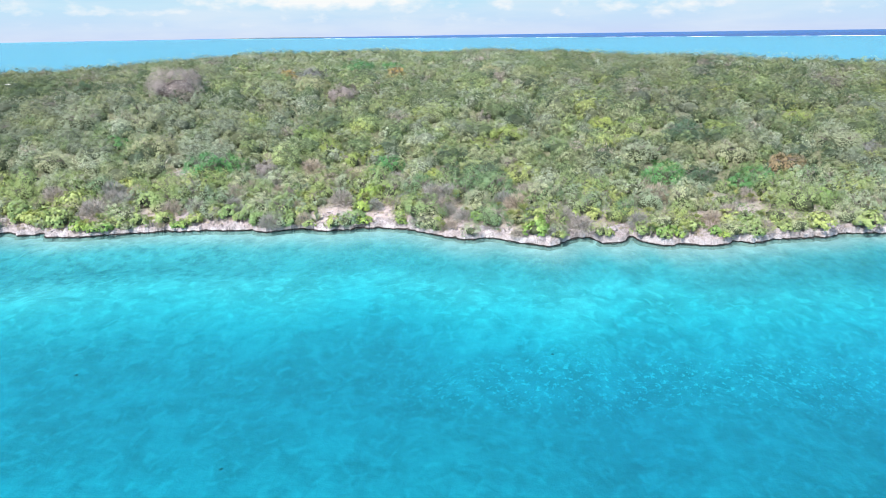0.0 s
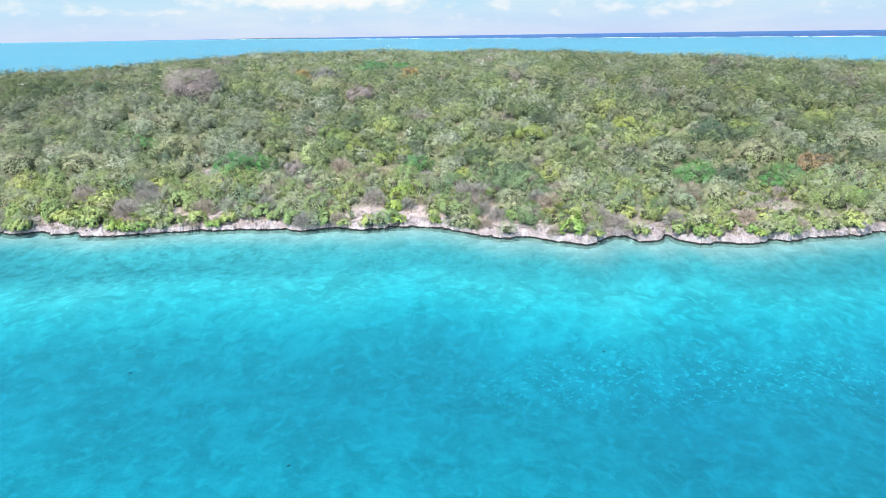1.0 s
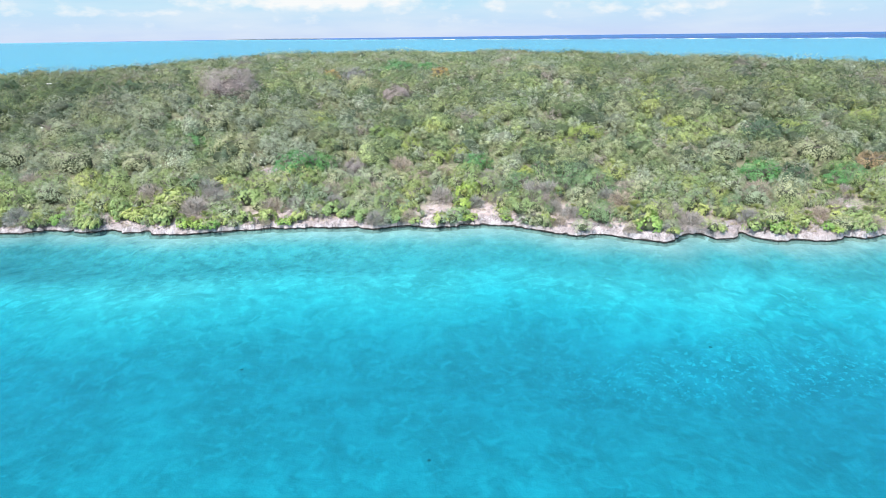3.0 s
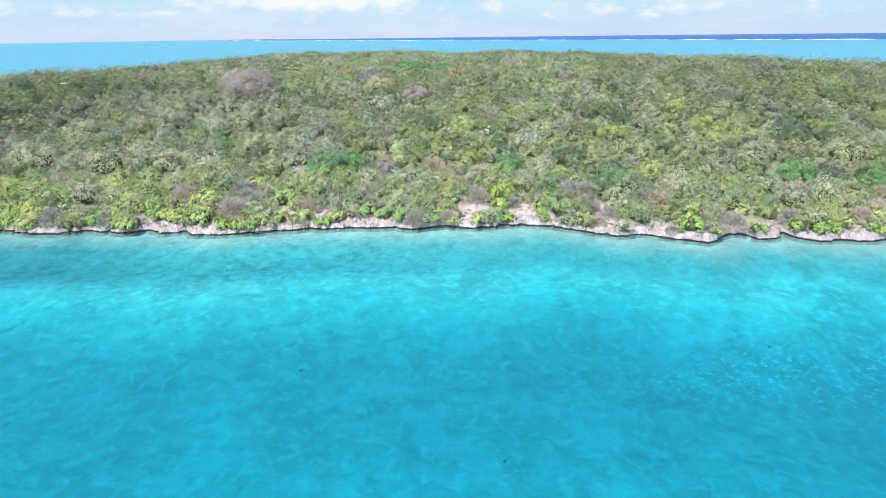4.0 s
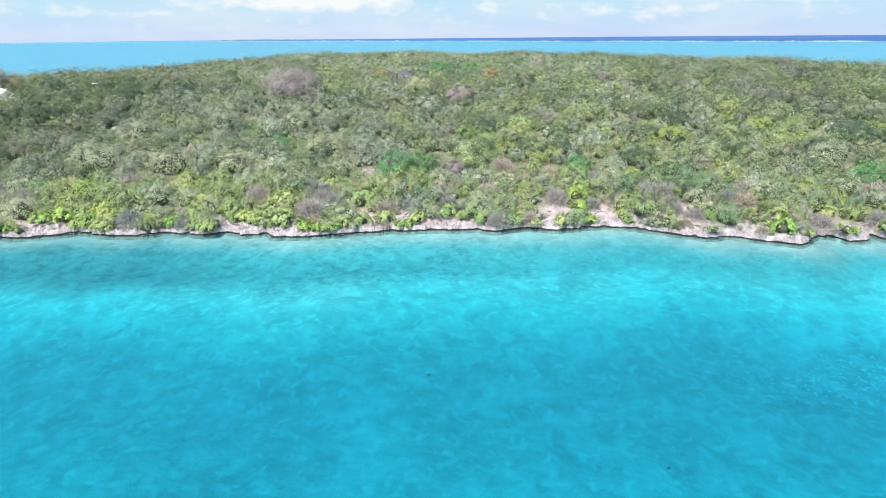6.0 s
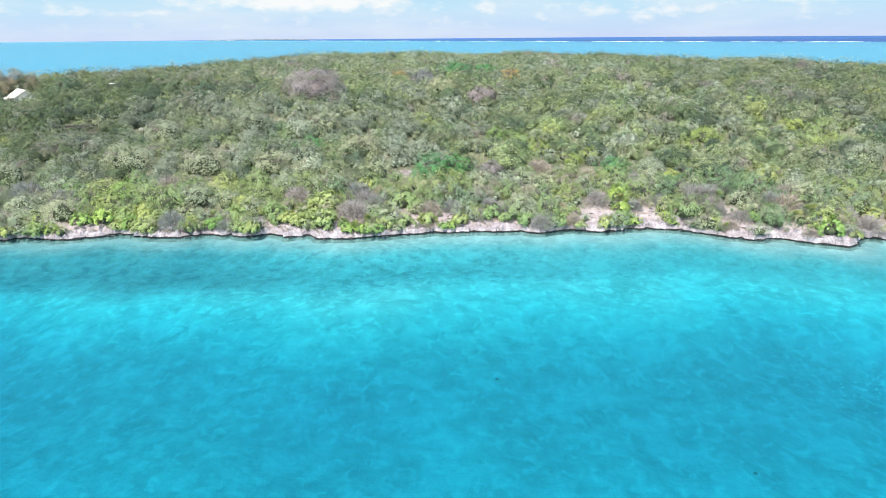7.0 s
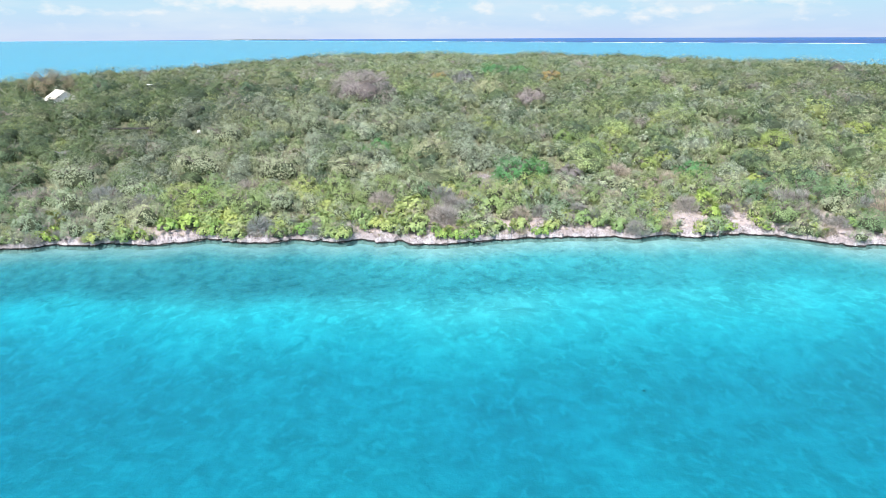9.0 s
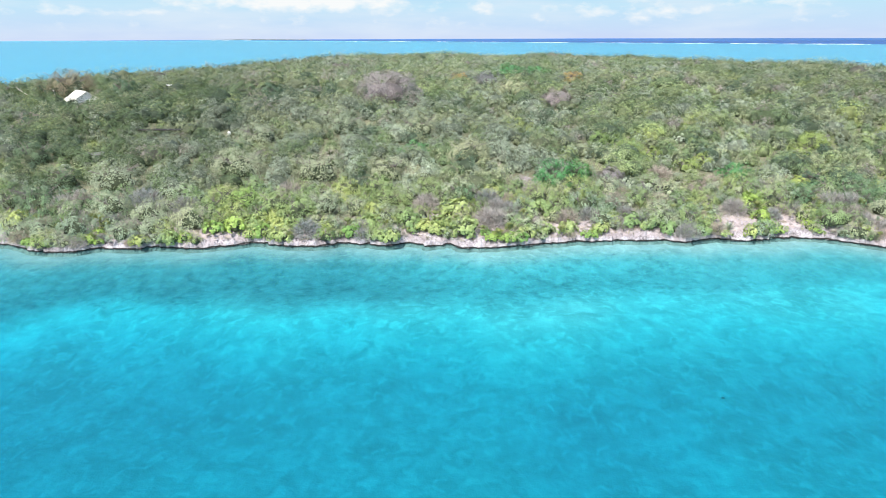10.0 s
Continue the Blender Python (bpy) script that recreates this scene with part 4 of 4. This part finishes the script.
def house(x, y, turn):
    root = tagged(new("house"), "small white house with a cream gabled roof among the trees", "house")
    root.matrix_basis = place(x, y, turn, lift=-1.0)
    L, W, H, R = 3.9, 2.7, 2.6, 1.75
    for nm, lo, hi in (("wall", (-L, -W, -0.6), (L, -W + 0.2, H)), ("wall", (-L, W - 0.2, -0.6), (L, W, H)), ("wall", (-L, -W + 0.2, -0.6), (-L + 0.2, W - 0.2, H)), ("wall", (L - 0.2, -W + 0.2, -0.6), (L, W - 0.2, H))):
        box(nm, lo, hi, WHITE, root)
    for sx in (-1, 1):
        x0, x1 = sx * (L - 0.2), sx * L
        v = [(x0, -W, H), (x0, W, H), (x0, 0, H + R), (x1, -W, H), (x1, W, H), (x1, 0, H + R)]
        part("gable", mesh_of("gable", v, [(0, 2, 1), (3, 4, 5), (0, 3, 5, 2), (1, 2, 5, 4), (0, 1, 4, 3)], WHITE), root)
    o, dz = 0.45, R / W * 0.45
    roof_a = slab("roof", [(-L - o, -W - o, H - dz + 0.14), (L + o, -W - o, H - dz + 0.14), (L + o, 0, H + R + 0.14), (-L - o, 0, H + R + 0.14)], 0.10, CREAM, root, "cream sheet roof slope")
    slab("roof", [(L + o, W + o, H - dz + 0.14), (-L - o, W + o, H - dz + 0.14), (-L - o, 0, H + R + 0.14), (L + o, 0, H + R + 0.14)], 0.10, CREAM, root, "cream sheet roof slope")
    slab("porch_roof", [(-L - o, -W - o - 2.6, H - dz - 0.75), (L * 0.4, -W - o - 2.6, H - dz - 0.75), (L * 0.4, -W - o + 0.1, H - dz + 0.02), (-L - o, -W - o + 0.1, H - dz + 0.02)], 0.08, CREAM, root, "low cream porch roof")
    for u in (-L, L * 0.3):
        box("porch_post", (u - 0.06, -W - o - 2.45, -0.6), (u + 0.06, -W - o - 2.33, H - dz - 0.82), WHITE, root)
    for i in range(9):
        u = -L + i * L / 4
        part("seam", mesh_of("seam", [(u - 0.03, -W - o, H - dz + 0.145), (u + 0.03, -W - o, H - dz + 0.145), (u + 0.03, 0, H + R + 0.145), (u - 0.03, 0, H + R + 0.145),
                                      (u, -W - o, H - dz + 0.19), (u, 0, H + R + 0.19)], [(0, 4, 5, 3), (1, 2, 5, 4), (0, 1, 4), (2, 3, 5)], CREAM), roof_a)
    for cx in (-1.6, 1.4):
        w = box("window", (cx - 0.55, -W - 0.03, 1.0), (cx + 0.55, -W + 0.02, 2.1), WHITE, root)
        box("pane", (cx - 0.45, -W - 0.04, 1.1), (cx + 0.45, -W - 0.01, 2.0), GLASS, w)
    w = box("window", (L - 0.02, -0.6, 1.0), (L + 0.03, 0.6, 2.2), WHITE, root)
    box("pane", (L + 0.01, -0.5, 1.1), (L + 0.04, 0.5, 2.1), GLASS, w)
    return root


house(-154.4, 212.2, radians(-50))


def shelter(x, y, turn, wide, deep, tall, material, label, category="shelter", tilt=0.05):
    root = tagged(new("shelter"), label, category)
    root.matrix_basis = place(x, y, turn)
    w, d = wide / 2, deep / 2
    slab("roof", [(-w, -d, tall - tilt * deep), (w, -d, tall - tilt * deep), (w, d, tall), (-w, d, tall)], 0.12, material, root)
    for sx in (-1, 1):
        for sy in (-1, 1):
            px, py = sx * (w - 0.2), sy * (d - 0.2)
            box("post", (px - 0.06, py - 0.06, -0.4), (px + 0.06, py + 0.06, tall - 0.12 - tilt * deep * (0.9 if sy < 0 else 0.2)), DARK, root)
    return root


shelter(-65.2, 163.4, 0.2, 2.2, 1.6, 1.75, WHITE, "small open hut with a flat white roof in the scrub", "hut")
shelter(-121.8, 139.0, 0.05, 3.8, 2.6, 1.0, GREYROOF, "low shed with a weathered grey-purple flat roof", "shed")
shelter(-114.0, 154.5, -0.05, 9.0, 1.6, 1.9, DARK, "long dark flat-roofed shelter in the scrub", "shelter")
shelter(-134.6, 227.4, 0.1, 1.5, 1.2, 2.8, WHITE, "tiny hut with a flat white roof far up the hill", "hut")

tank = tagged(new("water_tank"), "small round white water tank on a dark stand", "tank")
tank.matrix_basis = place(-99.3, 152.3)
bm = bmesh.new()
bmesh.ops.create_cone(bm, cap_ends=True, segments=20, radius1=0.34, radius2=0.33, depth=0.6, matrix=Matrix.Translation((0, 0, 1.5)))
bmesh.ops.create_cone(bm, cap_ends=True, segments=20, radius1=0.33, radius2=0.12, depth=0.14, matrix=Matrix.Translation((0, 0, 1.87)))
me = bpy.data.meshes.new("body")
bm.to_mesh(me)
bm.free()
me.materials.append(WHITE)
part("body", me, tank)
for sx in (-1, 1):
    for sy in (-1, 1):
        box("leg", (sx * 0.3 - 0.05, sy * 0.3 - 0.05, -0.3), (sx * 0.3 + 0.05, sy * 0.3 + 0.05, 1.2), DARK, tank)


def dead_branch(x, y, seed, size, label):
    r = np.random.default_rng(seed)
    verts, faces = [], []
    p, way = Vector((0, 0, -0.1)), Vector((r.uniform(-0.5, 0.5), r.uniform(-0.3, 0.3), 1)).normalized()
    rad = 0.07 * size
    for k in range(5):
        q = p + way * 0.6 * size
        tube(verts, faces, p, q, rad, rad * 0.8, 6)
        if k > 0:
            w = (way + Vector(r.normal(size=3)) * 0.8).normalized()
            tube(verts, faces, q, q + w * 0.7 * size, rad * 0.6, rad * 0.2, 5)
        way = (way + Vector(r.normal(size=3)) * 0.35).normalized()
        p, rad = q, rad * 0.8
    ob = tagged(new("dead_branch", mesh_of("dead_branch", verts, faces, PALEWOOD)), label, "branch", "dead branches in the scrub")
    ob.matrix_basis = place(x, y)
    return ob


for i, (x, y, k) in enumerate([(-111, 105.6, 1.0), (-113.5, 106.0, 0.8), (-173.3, 222.0, 1.9), (-164.0, 217.5, 1.4), (-69.3, 106.6, 0.9), (-5.0, 103.6, 0.6), (14.5, 105.0, 0.7), (-47.2, 121.5, 1.0)]):
    dead_branch(x, y, 500 + i, k, "bleached bare dead branch standing in the scrub")


def stone_mesh(seed):
    r = np.random.default_rng(seed)
    bm = bmesh.new()
    bmesh.ops.create_icosphere(bm, subdivisions=2, radius=1)
    for v in bm.verts:
        v.co *= 1 + 0.35 * noise.noise(v.co * 1.3 + Vector((seed, 0, 0)))
        v.co.z *= 0.6
    me = bpy.data.meshes.new("stone")
    bm.to_mesh(me)
    bm.free()
    me.materials.append(ROCK)
    return me


STONES = [stone_mesh(s) for s in range(5)]
spread = [(a + rng.normal() * r * 0.5, b + rng.normal() * r * 0.5, rng.uniform(0.15, 0.42)) for a, b, r in BARE for _ in range(6)]
for i, (x, y, k) in enumerate(spread):
    if y - float(shore_at(x)) < 2.6:
        continue
    ob = tagged(new("stone", STONES[i % 5]), "loose pale limestone stone on bare ground", "stone", "loose stones on the slope")
    ob.matrix_basis = Matrix.LocRotScale((x, y, float(height_at(x, y)) + 0.2 * k), Euler((0, 0, rng.uniform(0, 6))), (k, k * rng.uniform(0.7, 1.2), k))

# dark coral heads on the sandy bed
CORAL = plain("dark_coral", (0.10, 0.12, 0.10), 0.9, 3.0, 0.4, 0.5)
CORALS = [stone_mesh(40 + s) for s in range(3)]
for me in CORALS:
    me.materials[0] = CORAL
for i, (x, y, k) in enumerate([(11.9, 61.0, 0.17), (-34.6, 59.7, 0.18), (-16.6, 45.3, 0.16)]):
    ob = tagged(new("coral_head", CORALS[i % 3]), "dark coral head on the pale sea bed", "coral", "coral heads on the bed")
    ob.matrix_basis = Matrix.LocRotScale((x, y, float(height_at(x, y)) + 0.1 * k), Euler((0, 0, i)), (k, k, k * 0.5))

# ---------------------------------------------------------------- reef and far land
FOAM = plain("sea_foam", (0.86, 0.88, 0.90), 0.8, 0.2, 0.08)
LAND = plain("far_land", (0.10, 0.12, 0.11), 0.9, 0.02, 0.3)


def breaker(x0, x1, seed, tall):
    """A line of white surf on the outer reef."""
    r = np.random.default_rng(seed)
    n = 28
    verts, faces = [], []
    for i in range(n):
        u = i / (n - 1)
        x = x0 + (x1 - x0) * u
        y = 3000 - 1.08 * x + 0.00004 * x * x - 70 + 12 * math.sin(u * 9 + seed)
        h = 0.45 * tall * (0.25 + 0.75 * abs(math.sin(u * 7 + seed * 1.7))) * math.sin(math.pi * min(max(u, 0.02), 0.98)) ** 0.4 * r.uniform(0.6, 1.1)
        for dy, z in ((-9, -0.3), (-2, h * 0.8), (1, h), (8, -0.3)):
            verts.append((x, y + dy, z))
    for i in range(n - 1):
        for k in range(3):
            a = 4 * i + k
            faces.append((a, a + 4, a + 5, a + 1))
    tagged(new("breaking_wave", mesh_of("breaking_wave", verts, faces, FOAM, True)), "line of white surf breaking on the outer reef", "wave", "surf on the reef")


for i, (a, b, h) in enumerate([(-520, -400, 1.2), (-330, -200, 1.2), (-120, -20, 1.2), (60, 120, 1.6), (180, 330, 1.4), (370, 500, 1.8), (560, 700, 1.8), (760, 840, 2.0), (880, 960, 1.8), (1010, 1120, 2.6), (1150, 1230, 2.8), (1270, 1400, 2.4), (1450, 1520, 2.6), (700, 745, 1.6), (980, 1000, 1.8), (-1160, -1110, 2.2), (-1070, -990, 2.0), (-900, -860, 1.8)]):
    breaker(a, b, i, h)

islet = tagged(new("far_islet"), "low dark islet with pale buildings on the horizon", "islet")
verts, faces = [], []
for i in range(60):
    u = i / 59
    x = -1230 + 650 * u
    h = 5.5 * (math.sin(math.pi * u) ** 0.6) * (0.7 + 0.5 * noise.noise(Vector((u * 14, 2, 0)))) + 0.1
    for dy, z in ((-25, -0.5), (-18, h * 0.7), (0, h), (30, -0.5)):
        verts.append((x, 4300 + dy, z))
for i in range(59):
    for k in range(3):
        a = 4 * i + k
        faces.append((a, a + 4, a + 5, a + 1))
part("land", mesh_of("land", verts, faces, LAND, True), islet)
SHACK = plain("weathered_walls", (0.45, 0.41, 0.39), 0.8, 0.3, 0.15)
for i in range(6):
    x = -930 + 52 * i + rng.uniform(-20, 20)
    box("building", (x, 4262, 1.0), (x + rng.uniform(5, 12), 4276, rng.uniform(3.5, 5.0)), SHACK, islet, "pale distant building")


# stony rubble on the bare ground and the top of the ledge, too small and many to count
def rubble():
    r = np.random.default_rng(77)
    lump = BALLS[1]
    corners = []
    for _ in range(3600):
        if r.uniform() < 0.55:
            a, b, q = BARE[int(r.integers(len(BARE)))]
            x, y = a + r.normal() * q * 0.9, b + r.normal() * q * 0.9
        else:
            x = r.uniform(-135, 85)
            y = float(shore_at(x)) + r.uniform(0.5, 7)
        if y - float(shore_at(x)) < 0.6:
            continue
        k = 0.05 + 0.16 * r.uniform() ** 2
        c = np.array((x, y, stand_at(x, y) + 0.2 * k))
        turn = r.uniform(0, 6.28)
        spin = np.array(((math.cos(turn), -math.sin(turn), 0), (math.sin(turn), math.cos(turn), 0), (0, 0, 1)))
        corners.append(c + (lump * (k, k * r.uniform(0.6, 1.2), k * 0.6)) @ spin)
    me = quads_mesh("rubble", np.concatenate(corners), ROCK)
    tagged(new("rubble", me), "small broken limestone rubble on bare ground", "rubble", kind="stuff")


rubble()


# straw-coloured tufts of dry grass and creepers on the stony ground, too many to count
STRAW = leaf_material("dry_grass_blades", (0.20, 0.16, 0.11), (0.40, 0.34, 0.25))


def dry_grass():
    r = np.random.default_rng(88)
    blades = []
    for _ in range(900):
        x = r.uniform(-135, 85)
        s = 0.9 + 9 * r.uniform() ** 1.3
        y = float(shore_at(x)) + s
        k = r.uniform(0.25, 0.7)
        n = 22
        foot = np.array((x, y, stand_at(x, y) - 0.03)) + np.stack([r.normal(scale=k * 0.45, size=n), r.normal(scale=k * 0.45, size=n), np.zeros(n)], 1)
        way = np.stack([r.normal(scale=0.6, size=n), r.normal(scale=0.6, size=n), np.ones(n)], 1)
        way /= np.linalg.norm(way, axis=1, keepdims=True)
        side = np.stack([way[:, 1], -way[:, 0], np.zeros(n)], 1)
        side /= np.linalg.norm(side, axis=1, keepdims=True) + 1e-9
        blades.append(np.stack([foot - side * 0.03, foot + side * 0.03, foot + way * (k * r.uniform(0.6, 1.2, n))[:, None]], 1))
    tagged(new("dry_grass", quads_mesh("dry_grass", np.concatenate(blades), STRAW)), "straw-coloured dry grass tufts on stony ground", "grass", kind="stuff")


dry_grass()
